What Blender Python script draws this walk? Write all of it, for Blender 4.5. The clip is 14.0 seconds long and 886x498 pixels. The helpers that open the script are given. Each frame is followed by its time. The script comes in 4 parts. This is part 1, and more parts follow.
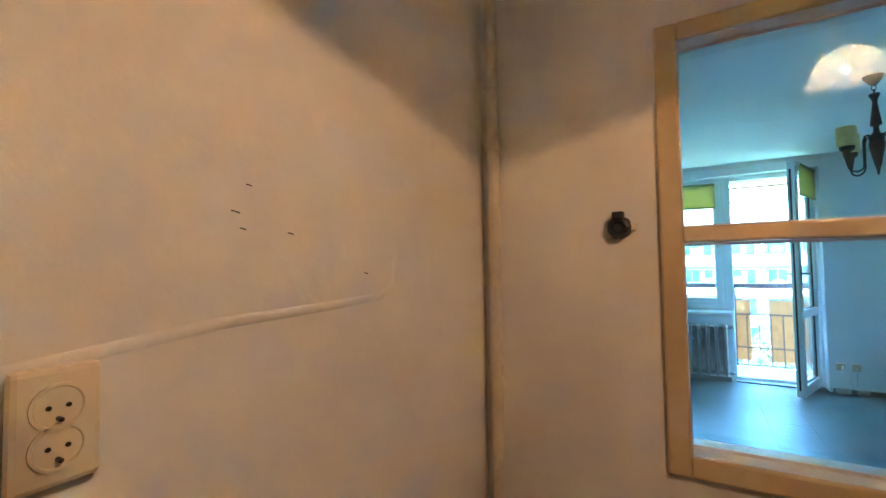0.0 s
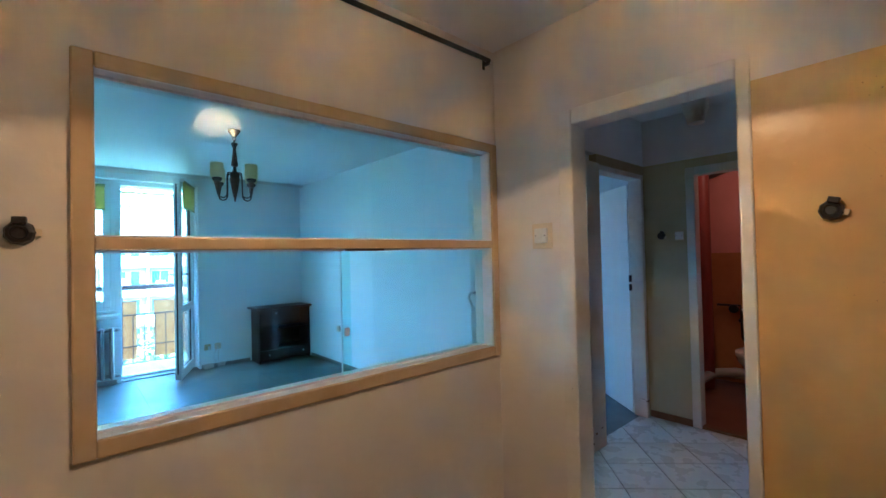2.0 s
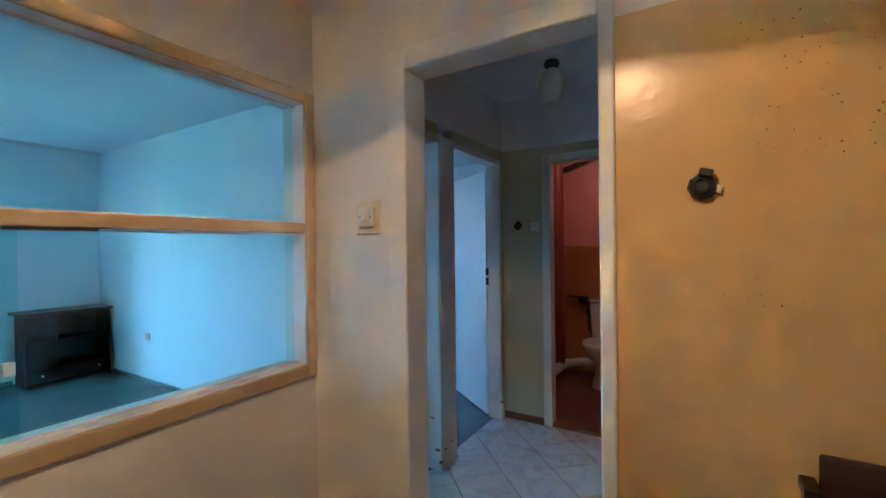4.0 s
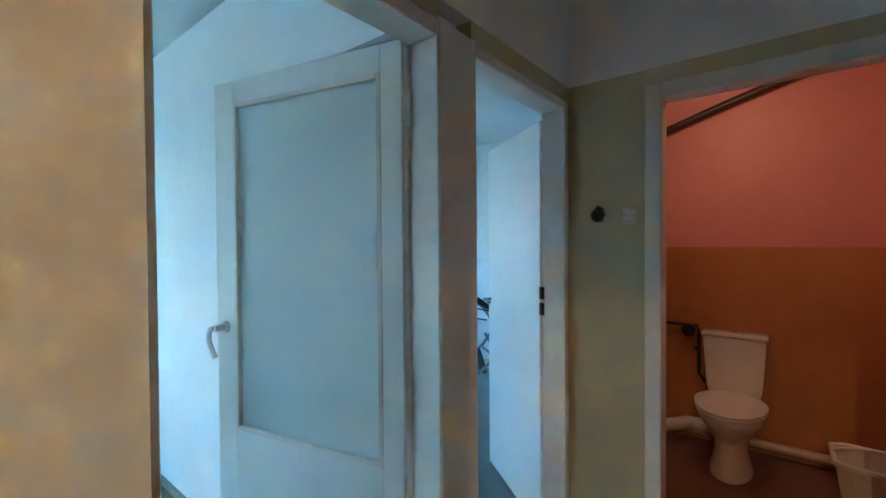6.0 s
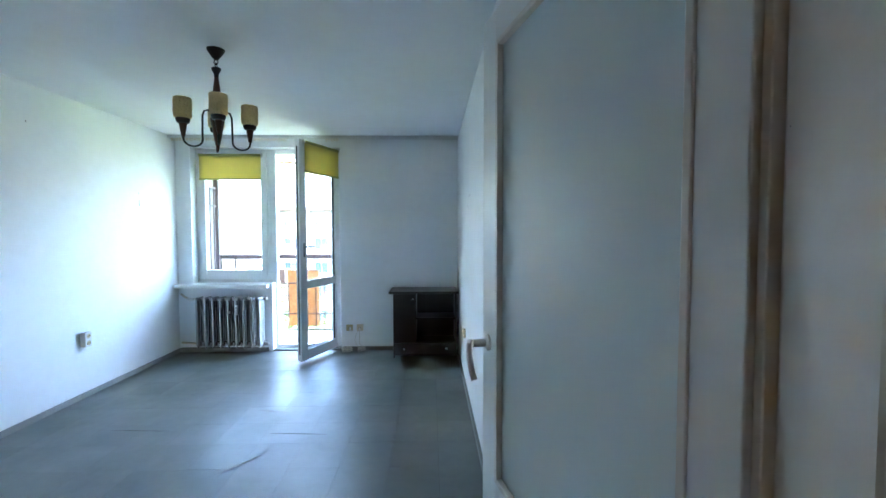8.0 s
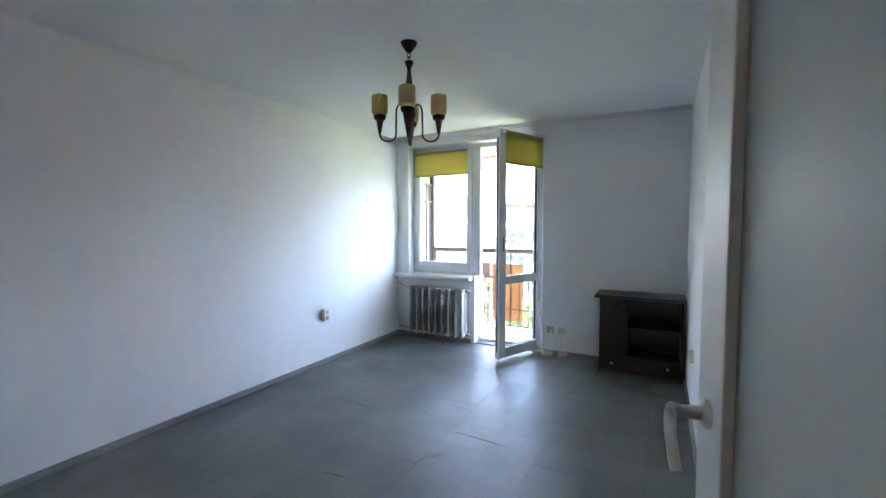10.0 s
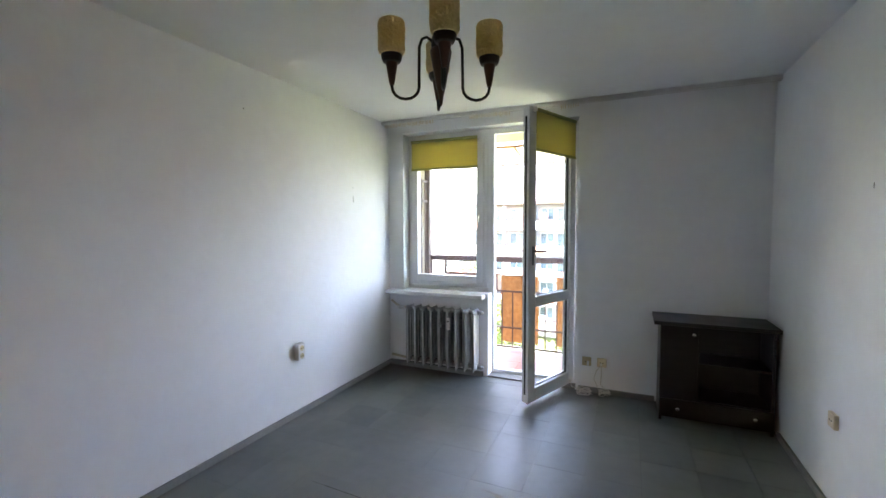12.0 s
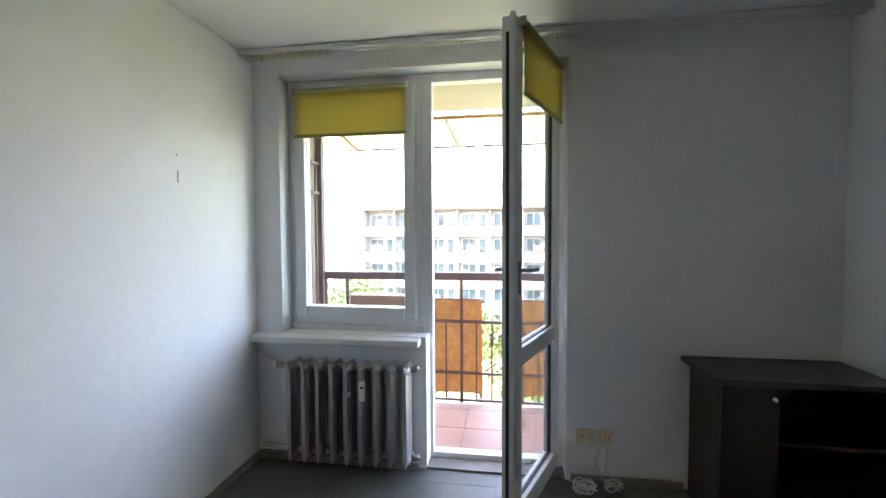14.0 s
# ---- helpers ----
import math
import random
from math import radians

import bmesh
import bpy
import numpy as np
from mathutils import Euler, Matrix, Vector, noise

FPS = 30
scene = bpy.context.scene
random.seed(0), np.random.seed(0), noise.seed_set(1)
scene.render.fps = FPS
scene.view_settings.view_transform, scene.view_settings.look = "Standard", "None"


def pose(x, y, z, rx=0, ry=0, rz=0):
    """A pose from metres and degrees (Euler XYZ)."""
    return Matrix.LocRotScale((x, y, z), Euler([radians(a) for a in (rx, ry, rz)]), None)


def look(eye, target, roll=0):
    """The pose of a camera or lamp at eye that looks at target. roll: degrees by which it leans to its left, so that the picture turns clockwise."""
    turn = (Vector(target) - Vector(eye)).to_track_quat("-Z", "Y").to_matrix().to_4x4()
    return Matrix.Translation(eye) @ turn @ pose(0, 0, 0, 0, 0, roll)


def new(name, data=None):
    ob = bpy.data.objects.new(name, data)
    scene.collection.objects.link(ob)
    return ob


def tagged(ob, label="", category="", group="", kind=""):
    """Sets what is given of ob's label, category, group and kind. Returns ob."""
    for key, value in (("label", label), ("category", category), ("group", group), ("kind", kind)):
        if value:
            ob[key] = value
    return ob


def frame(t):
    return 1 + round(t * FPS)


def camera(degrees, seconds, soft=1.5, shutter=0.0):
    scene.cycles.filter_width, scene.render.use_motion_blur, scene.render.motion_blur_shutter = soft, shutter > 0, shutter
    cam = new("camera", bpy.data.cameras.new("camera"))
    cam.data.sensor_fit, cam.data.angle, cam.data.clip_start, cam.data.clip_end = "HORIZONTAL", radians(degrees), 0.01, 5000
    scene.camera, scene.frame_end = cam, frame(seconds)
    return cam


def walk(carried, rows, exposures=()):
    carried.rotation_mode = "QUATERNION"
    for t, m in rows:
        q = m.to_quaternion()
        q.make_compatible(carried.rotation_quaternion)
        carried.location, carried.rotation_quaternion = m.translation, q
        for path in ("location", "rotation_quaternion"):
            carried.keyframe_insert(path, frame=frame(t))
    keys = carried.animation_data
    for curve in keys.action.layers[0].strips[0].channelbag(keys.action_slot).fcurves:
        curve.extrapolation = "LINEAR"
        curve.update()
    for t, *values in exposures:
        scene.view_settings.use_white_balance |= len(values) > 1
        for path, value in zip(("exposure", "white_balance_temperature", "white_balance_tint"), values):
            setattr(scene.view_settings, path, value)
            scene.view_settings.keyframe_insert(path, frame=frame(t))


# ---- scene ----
cam = camera(92.4, 14.0)
PATH = [
    (0, (0.09, 0.208, 1.38), (-0.913, 1.936, 1.461), -0.9),
    (0.5, (0.017, 0.127, 1.405), (-0.396, 2.083, 1.468), -1.2),
    (1, (0.011, 0.022, 1.405), (0.306, 1.999, 1.455), -0.7),
    (1.5, (0.012, -0.056, 1.392), (0.929, 1.721, 1.438), -1.2),
    (2, (0.014, -0.098, 1.392), (1.345, 1.394, 1.426), -1.3),
    (2.5, (0.024, -0.117, 1.386), (1.58, 1.14, 1.413), -1.1),
    (3, (0.078, -0.103, 1.38), (1.741, 1.008, 1.392), -1.1),
    (3.5, (0.285, -0.032, 1.37), (1.985, 1.021, 1.358), -0.7),
    (5.8, (1.705, 0.599, 1.382), (3.332, 1.762, 1.373), -0.5),
    (6, (1.801, 0.669, 1.405), (3.357, 1.926, 1.374), -0.4),
    (6.5, (2.016, 0.797, 1.399), (3.282, 2.344, 1.355), -0.4),
    (7, (2.206, 0.869, 1.411), (3.088, 2.663, 1.353), -0.4),
    (7.5, (2.312, 0.99, 1.405), (2.785, 2.932, 1.33), -0.4),
    (8, (2.379, 1.118, 1.412), (2.434, 3.116, 1.328), -0.1),
    (9, (2.531, 1.286, 1.402), (1.881, 3.175, 1.306), 0.2),
    (11.5, (2.004, 2.064, 1.43), (1.017, 3.799, 1.313), -0.1),
    (12, (1.739, 2.296, 1.452), (0.932, 4.122, 1.344), -0.2),
    (12.5, (1.546, 2.585, 1.433), (0.907, 4.479, 1.349), -0.2),
    (13, (1.352, 2.953, 1.47), (0.841, 4.884, 1.372), -0.2),
    (13.5, (1.124, 3.309, 1.464), (0.721, 5.266, 1.362), -0.5),
    (14, (0.988, 3.69, 1.426), (0.684, 5.665, 1.345), -0.3),
]
EXPOSURES = [(0.0, 6.05, 4550, 2), (1.5, 6.05, 4200, 0), (3.5, 6.1, 4150, 0), (5.8, 6.85, 4500, -10), (6.5, 6.9, 5000, -7), (7.5, 6.4, 5300, 5), (8.0, 6.12, 5500, 9), (9.0, 5.92, 5950, 14), (11.5, 5.45, 6900, 23), (12.5, 5.25, 7200, 23), (14.0, 4.93, 7200, 22)]
walk(cam, [(t, look(eye, target, roll)) for t, eye, target, roll in PATH], EXPOSURES)

# ---------------------------------------------------------------- light
SUN_EL, SUN_AZ = 50.0, 260.0
world = bpy.data.worlds.new("world")
scene.world = world
world.use_nodes = True
wn = world.node_tree
sky = wn.nodes.new("ShaderNodeTexSky")
sky.sky_type = "NISHITA"
sky.sun_disc = False
sky.dust_density = 3.0
sky.sun_elevation, sky.sun_rotation = radians(SUN_EL), radians(SUN_AZ)
wn.links.new(sky.outputs[0], wn.nodes["Background"].inputs[0])
wn.nodes["Background"].inputs[1].default_value = 0.15
sun = bpy.data.lights.new("sun", "SUN")
sun.energy, sun.angle, sun.color = 1.6, radians(0.5), (1.0, 0.95, 0.87)
sun_ob = new("sun", sun)
sd = Vector((math.sin(radians(SUN_AZ)) * math.cos(radians(SUN_EL)), math.cos(radians(SUN_AZ)) * math.cos(radians(SUN_EL)), math.sin(radians(SUN_EL))))
sun_ob.matrix_world = look(sd * 50, (0, 0, 0))


def bulb_light(name, where, watts, colour, radius):
    l = bpy.data.lights.new(name, "POINT")
    l.energy, l.color, l.shadow_soft_size = watts, colour, radius
    o = new(name, l)
    o.location = where
    return o


LAMP = Vector((0.69, 0.38, 2.19))
bulb_light("kitchen_bulb_light", LAMP, 0.44, (1.0, 0.48, 0.17), 0.005)
bulb_light("bathroom_bulb_light", (4.25, 0.95, 2.32), 0.07, (1.0, 0.55, 0.28), 0.04)

# ---------------------------------------------------------------- materials


def material(name, colour, rough=0.6, metal=0.0, second=None, scale=6.0, amount=0.5, bump=0.0, bump_scale=60.0, vary=0.0, coat=0.0, stretch=(1, 1, 1), spots=None, rough_vary=0.0, ramp_to=0.9):
    """Procedural paint or solid: two scales of colour change, relief, roughness change, per-object change."""
    m = bpy.data.materials.new(name)
    m.use_nodes = True
    nt = m.node_tree
    N, L = nt.nodes.new, nt.links.new
    b = nt.nodes["Principled BSDF"]
    b.inputs["Roughness"].default_value, b.inputs["Metallic"].default_value = rough, metal
    b.inputs["Coat Weight"].default_value = coat
    b.inputs["Coat Roughness"].default_value = 0.15
    geo = N("ShaderNodeNewGeometry")
    mp = N("ShaderNodeMapping")
    mp.inputs["Scale"].default_value = stretch
    L(geo.outputs["Position"], mp.inputs["Vector"])
    second = second or tuple(c * 0.86 for c in colour)
    n1, n2 = N("ShaderNodeTexNoise"), N("ShaderNodeTexNoise")
    for n, s, d in ((n1, scale, 4), (n2, scale * 9, 3)):
        n.inputs["Scale"].default_value, n.inputs["Detail"].default_value = s, d
        L(mp.outputs[0], n.inputs["Vector"])
    add = N("ShaderNodeMath")
    add.operation = "MULTIPLY_ADD"
    L(n2.outputs[0], add.inputs[0])
    add.inputs[1].default_value = 0.4
    L(n1.outputs[0], add.inputs[2])
    ramp = N("ShaderNodeMapRange")
    ramp.inputs[1].default_value, ramp.inputs[2].default_value = 0.52, ramp_to
    ramp.inputs[4].default_value = amount
    L(add.outputs[0], ramp.inputs[0])
    mix = N("ShaderNodeMix")
    mix.data_type = "RGBA"
    mix.inputs[6].default_value, mix.inputs[7].default_value = (*colour, 1), (*second, 1)
    L(ramp.outputs[0], mix.inputs[0])
    out = mix.outputs[2]
    if spots:
        v = N("ShaderNodeTexVoronoi")
        v.inputs["Scale"].default_value = spots[1]
        L(geo.outputs["Position"], v.inputs["Vector"])
        n3 = N("ShaderNodeTexNoise")
        n3.inputs["Scale"].default_value = 3.0
        L(geo.outputs["Position"], n3.inputs["Vector"])
        lim = N("ShaderNodeMapRange")
        lim.inputs[1].default_value, lim.inputs[2].default_value = 0.56, 0.75
        lim.inputs[3].default_value, lim.inputs[4].default_value = 0.0, spots[2]
        L(n3.outputs[0], lim.inputs[0])
        less = N("ShaderNodeMath")
        less.operation = "LESS_THAN"
        L(v.outputs["Distance"], less.inputs[0])
        L(lim.outputs[0], less.inputs[1])
        m2 = N("ShaderNodeMix")
        m2.data_type = "RGBA"
        m2.inputs[7].default_value = (*spots[0], 1)
        L(less.outputs[0], m2.inputs[0])
        L(out, m2.inputs[6])
        out = m2.outputs[2]
    if vary:
        info = N("ShaderNodeObjectInfo")
        mr = N("ShaderNodeMapRange")
        mr.inputs[3].default_value, mr.inputs[4].default_value = 1 - vary, 1 + vary
        L(info.outputs["Random"], mr.inputs[0])
        hsv = N("ShaderNodeHueSaturation")
        L(mr.outputs[0], hsv.inputs["Value"])
        L(out, hsv.inputs["Color"])
        out = hsv.outputs[0]
    L(out, b.inputs["Base Color"])
    if rough_vary:
        mr = N("ShaderNodeMapRange")
        mr.inputs[1].default_value, mr.inputs[2].default_value = 0.1, 0.9
        mr.inputs[3].default_value, mr.inputs[4].default_value = rough - rough_vary, rough + rough_vary
        L(n1.outputs[0], mr.inputs[0])
        L(mr.outputs[0], b.inputs["Roughness"])
    if bump:
        n4 = N("ShaderNodeTexNoise")
        n4.inputs["Scale"].default_value, n4.inputs["Detail"].default_value = bump_scale, 5
        L(mp.outputs[0], n4.inputs["Vector"])
        bp = N("ShaderNodeBump")
        bp.inputs["Strength"].default_value, bp.inputs["Distance"].default_value = bump, 0.01
        L(n4.outputs[0], bp.inputs["Height"])
        L(bp.outputs[0], b.inputs["Normal"])
    return m


def glass_material(name, tint=(0.95, 0.98, 0.98), gloss_rough=0.0, frosted=0.0):
    m = bpy.data.materials.new(name)
    m.use_nodes = True
    nt = m.node_tree
    N, L = nt.nodes.new, nt.links.new
    nt.nodes.remove(nt.nodes["Principled BSDF"])
    tr, gl, lw, mx = N("ShaderNodeBsdfTransparent"), N("ShaderNodeBsdfGlossy"), N("ShaderNodeLayerWeight"), N("ShaderNodeMixShader")
    pw, ma = N("ShaderNodeMath"), N("ShaderNodeMath")
    pw.operation, ma.operation = "POWER", "MULTIPLY_ADD"
    pw.inputs[1].default_value, ma.inputs[1].default_value, ma.inputs[2].default_value = 5.0, 0.9, 0.035
    tr.inputs[0].default_value = (*tint, 1)
    gl.inputs["Roughness"].default_value = gloss_rough
    lw.inputs[0].default_value = 0.5
    L(lw.outputs["Facing"], pw.inputs[0])
    L(pw.outputs[0], ma.inputs[0])
    L(ma.outputs[0], mx.inputs[0])
    L(tr.outputs[0], mx.inputs[1])
    L(gl.outputs[0], mx.inputs[2])
    L(mx.outputs[0], nt.nodes["Material Output"].inputs[0])
    return m


def translucent_material(name, colour, through_colour, share=0.5, rough=0.3, bump=0.0, bump_scale=80.0):
    m = bpy.data.materials.new(name)
    m.use_nodes = True
    nt = m.node_tree
    N, L = nt.nodes.new, nt.links.new
    b = nt.nodes["Principled BSDF"]
    b.inputs["Base Color"].default_value, b.inputs["Roughness"].default_value = (*colour, 1), rough
    t, mx = N("ShaderNodeBsdfTranslucent"), N("ShaderNodeMixShader")
    t.inputs[0].default_value = (*through_colour, 1)
    mx.inputs[0].default_value = share
    L(b.outputs[0], mx.inputs[1])
    L(t.outputs[0], mx.inputs[2])
    L(mx.outputs[0], nt.nodes["Material Output"].inputs[0])
    n = N("ShaderNodeTexNoise")
    n.inputs["Scale"].default_value = bump_scale
    if bump:
        bp = N("ShaderNodeBump")
        bp.inputs["Strength"].default_value = bump
        bp.inputs["Distance"].default_value = 0.02
        geo = N("ShaderNodeNewGeometry")
        L(geo.outputs["Position"], n.inputs["Vector"])
        L(n.outputs[0], bp.inputs["Height"])
        L(bp.outputs[0], b.inputs["Normal"])
        L(bp.outputs[0], t.inputs["Normal"])
    return m


def glow_material(name, colour, strength):
    m = bpy.data.materials.new(name)
    m.use_nodes = True
    b = m.node_tree.nodes["Principled BSDF"]
    b.inputs["Emission Color"].default_value, b.inputs["Emission Strength"].default_value = (*colour, 1), strength
    return m


WHITE = material("white wall paint", (0.87, 0.875, 0.88), 0.75, second=(0.78, 0.78, 0.78), scale=1.3, amount=0.6, bump=0.18, bump_scale=28)
CREAM = material("cream kitchen wall paint", (0.76, 0.71, 0.65), 0.7, second=(0.68, 0.62, 0.55), scale=1.6, amount=0.6, bump=0.2, bump_scale=22)
CEIL = material("white ceiling paint", (0.82, 0.83, 0.84), 0.85, second=(0.75, 0.75, 0.74), scale=0.9, amount=0.6, bump=0.15, bump_scale=35)
YELLOW = material("yellow gloss oil paint", (0.62, 0.40, 0.13), 0.28, second=(0.55, 0.34, 0.10), scale=2.0, amount=0.7, bump=0.12, bump_scale=30, spots=((0.12, 0.05, 0.03), 55, 0.16))
OLIVE = material("olive gloss oil paint", (0.52, 0.45, 0.26), 0.32, second=(0.46, 0.39, 0.21), scale=2.0, amount=0.7, bump=0.12, bump_scale=30)
PINK = material("pink bathroom paint", (0.72, 0.30, 0.25), 0.5, second=(0.62, 0.25, 0.2), scale=1.5, amount=0.7, bump=0.2, bump_scale=18)
ORANGE = material("orange gloss oil paint", (0.52, 0.22, 0.06), 0.28, second=(0.42, 0.16, 0.04), scale=1.7, amount=0.8, bump=0.15, bump_scale=18)
CASING = material("cream gloss door frame paint", (0.79, 0.75, 0.68), 0.42, second=(0.62, 0.56, 0.46), scale=3.0, amount=0.5, bump=0.1, bump_scale=40, spots=((0.06, 0.045, 0.035), 40, 0.10))
FRAMEWOOD = material("yellowed cream gloss paint", (0.60, 0.45, 0.25), 0.25, second=(0.50, 0.35, 0.17), scale=4.0, amount=0.6, bump=0.12, bump_scale=35)
REVEAL = material("white reveal paint", (0.76, 0.76, 0.75), 0.5, second=(0.62, 0.60, 0.56), scale=5, amount=0.7, bump=0.15)
DOORPAINT = material("off-white door gloss paint", (0.80, 0.80, 0.76), 0.45, second=(0.74, 0.73, 0.69), scale=2.5, amount=0.6, bump=0.06, bump_scale=30)
PVC = material("white plastic window frame", (0.80, 0.81, 0.82), 0.3, second=(0.70, 0.70, 0.69), scale=4, amount=0.5, rough_vary=0.06)
LINO = material("worn grey-green floor sheet", (0.135, 0.143, 0.128), 0.45, second=(0.070, 0.077, 0.068), scale=1.6, amount=0.9, bump=0.10, bump_scale=9, vary=0.10, rough_vary=0.18, ramp_to=1.25)
LINOBASE = material("dark floor underlay", (0.06, 0.06, 0.055), 0.8, scale=3, amount=0.6)
SCREED = material("bare grey screed", (0.24, 0.23, 0.21), 0.7, second=(0.15, 0.14, 0.13), scale=7, amount=0.8, bump=0.4, bump_scale=40)
SKIRT = material("grey-green skirting strip", (0.24, 0.245, 0.225), 0.45, second=(0.16, 0.16, 0.145), scale=5, amount=0.7)
BROWNSKIRT = material("brown skirting strip", (0.20, 0.11, 0.055), 0.4, scale=6)
TILE = material("pale speckled floor tile", (0.62, 0.60, 0.57), 0.28, second=(0.52, 0.50, 0.47), scale=9, amount=0.7, vary=0.05, rough_vary=0.05)
GROUT = material("dark tile grout", (0.12, 0.11, 0.10), 0.9, scale=12)
REDFLOOR = material("red-brown bathroom floor", (0.22, 0.09, 0.05), 0.4, second=(0.14, 0.055, 0.035), scale=3, amount=0.8, bump=0.1)
DARKWOOD = material("wenge laminate", (0.020, 0.013, 0.011), 0.32, second=(0.011, 0.008, 0.007), scale=3, amount=0.8, stretch=(1, 1, 9))
DARKTOP = material("worn dark laminate top", (0.045, 0.037, 0.034), 0.36, second=(0.030, 0.025, 0.023), scale=5, amount=0.8, rough_vary=0.08)
CHROME = material("polished chrome", (0.85, 0.85, 0.85), 0.12, 1.0, scale=8)
SILVER = material("silver radiator paint", (0.42, 0.42, 0.42), 0.42, 0.35, second=(0.27, 0.26, 0.25), scale=7, amount=0.7, bump=0.1, bump_scale=50)
PIPEPAINT = material("cream pipe paint", (0.66, 0.58, 0.44), 0.35, second=(0.5, 0.42, 0.3), scale=8, amount=0.6)
BLACKMETAL = material("black painted metal", (0.018, 0.017, 0.017), 0.4, 0.2, scale=7)
BLACKPLASTIC = material("black plastic", (0.02, 0.018, 0.017), 0.4, scale=12, amount=0.6)
WHITEPLASTIC = material("white plastic", (0.74, 0.73, 0.70), 0.35, scale=9, amount=0.4)
OLDPLASTIC = material("yellowed plastic", (0.55, 0.46, 0.27), 0.35, second=(0.46, 0.36, 0.18), scale=12)
CREAMPLASTIC = material("cream plastic", (0.72, 0.62, 0.44), 0.3, second=(0.64, 0.52, 0.34), scale=12)
HOLE = material("dark hole", (0.01, 0.009, 0.008), 0.8)
TURNED = material("red-brown turned wood", (0.10, 0.035, 0.018), 0.35, second=(0.05, 0.018, 0.010), scale=9, amount=0.8, stretch=(3, 3, 1))
BRONZE = material("dark bronze metal", (0.035, 0.028, 0.024), 0.42, 0.5, scale=10)
AMBER = translucent_material("pressed amber glass", (0.66, 0.54, 0.30), (0.95, 0.84, 0.56), 0.8, 0.18, 0.9, 75)
OPAL = translucent_material("opal white glass", (0.85, 0.83, 0.79), (0.95, 0.88, 0.76), 0.72, 0.15)
FROSTED = translucent_material("pale blue-grey obscured glass", (0.84, 0.91, 0.90), (0.90, 0.95, 0.94), 0.35, 0.42)
LIME = translucent_material("lime green blind fabric", (0.56, 0.48, 0.17), (0.64, 0.56, 0.20), 0.55, 0.8)
LIMEDARK = material("olive blind casing", (0.34, 0.34, 0.12), 0.5, scale=8)
GLASS = glass_material("window glass")
KGLASS = glass_material("interior window glass", (0.87, 0.99, 0.98))
RED_TILE = material("terracotta balcony tile", (0.34, 0.19, 0.15), 0.5, second=(0.27, 0.15, 0.12), scale=5, amount=0.8, vary=0.08)
RUST = material("brown railing paint", (0.10, 0.055, 0.045), 0.55, second=(0.055, 0.035, 0.03), scale=9, amount=0.7)
MAT = material("orange-brown woven mat", (0.44, 0.25, 0.11), 0.85, second=(0.30, 0.16, 0.065), scale=22, amount=0.9, bump=0.8, bump_scale=150)
BOARD = material("weathered brown board", (0.22, 0.13, 0.09), 0.8, second=(0.14, 0.085, 0.06), scale=8)
TIN = material("cream corrugated sheet", (0.62, 0.58, 0.48), 0.5, second=(0.48, 0.42, 0.33), scale=5, amount=0.7)
CONCRETE = material("cream rendered concrete", (0.46, 0.40, 0.32), 0.85, second=(0.37, 0.32, 0.26), scale=2.5, amount=0.7, bump=0.3)
FACADE = material("pale render facade", (0.46, 0.445, 0.43), 0.9, second=(0.40, 0.385, 0.37), scale=0.4, amount=0.6)
SALMON = material("salmon balcony panel", (0.46, 0.20, 0.13), 0.8, second=(0.38, 0.16, 0.10), scale=1, amount=0.6)
PALEPANEL = material("white balcony panel", (0.50, 0.485, 0.47), 0.8, scale=1)
FARGLASS = material("far window glass", (0.06, 0.10, 0.12), 0.12, second=(0.2, 0.28, 0.3), scale=0.6, amount=0.8)
LEAF = material("sunlit leaves", (0.11, 0.15, 0.035), 0.6, second=(0.05, 0.08, 0.02), scale=2, amount=0.9)
BARK = material("bark", (0.09, 0.065, 0.045), 0.9, scale=6)
GRASS = material("lawn", (0.09, 0.12, 0.04), 0.9, second=(0.06, 0.075, 0.03), scale=0.3, amount=0.9)
PORCELAIN = material("white glazed porcelain", (0.76, 0.74, 0.72), 0.1, scale=3, amount=0.3)
COOKERLID = material("dark brown enamel", (0.055, 0.030, 0.022), 0.25, second=(0.04, 0.02, 0.015), scale=4)
CABLE = material("off-white cable", (0.60, 0.57, 0.51), 0.5, scale=14)
GREYRUBBER = material("dark grey rubber", (0.03, 0.03, 0.032), 0.6, scale=12)
ALU = material("grey tube metal", (0.22, 0.23, 0.25), 0.35, 0.7, scale=9)

# ---------------------------------------------------------------- mesh tools


def mesh_object(name, bm, mat, parent=None, label="", smooth=False):
    me = bpy.data.meshes.new(name)
    bmesh.ops.recalc_face_normals(bm, faces=bm.faces)
    if smooth:
        for f in bm.faces:
            f.smooth = True
        for e in bm.edges:
            if len(e.link_faces) == 2 and e.calc_face_angle(0) > 0.7:
                e.smooth = False
    bm.to_mesh(me)
    bm.free()
    me.materials.append(mat)
    o = new(name, me)
    if parent:
        o.parent = parent
    if label:
        tagged(o, label)
    return o


part = mesh_object


def empty(name, m=None):
    o = new(name)
    o.empty_display_size = 0.1
    if m is not None:
        o.matrix_world = m
    return o


def box(bm, x0, x1, y0, y1, z0, z1, bevel=0.0, m=None):
    mm = Matrix.Translation(((x0 + x1) / 2, (y0 + y1) / 2, (z0 + z1) / 2)) @ Matrix.Diagonal((x1 - x0, y1 - y0, z1 - z0, 1))
    r = bmesh.ops.create_cube(bm, size=1, matrix=(m @ mm) if m else mm)
    if bevel:
        es = {e for v in r["verts"] for e in v.link_edges}
        bmesh.ops.bevel(bm, geom=list(es), offset=bevel, segments=2, affect="EDGES", profile=0.5)
    return bm


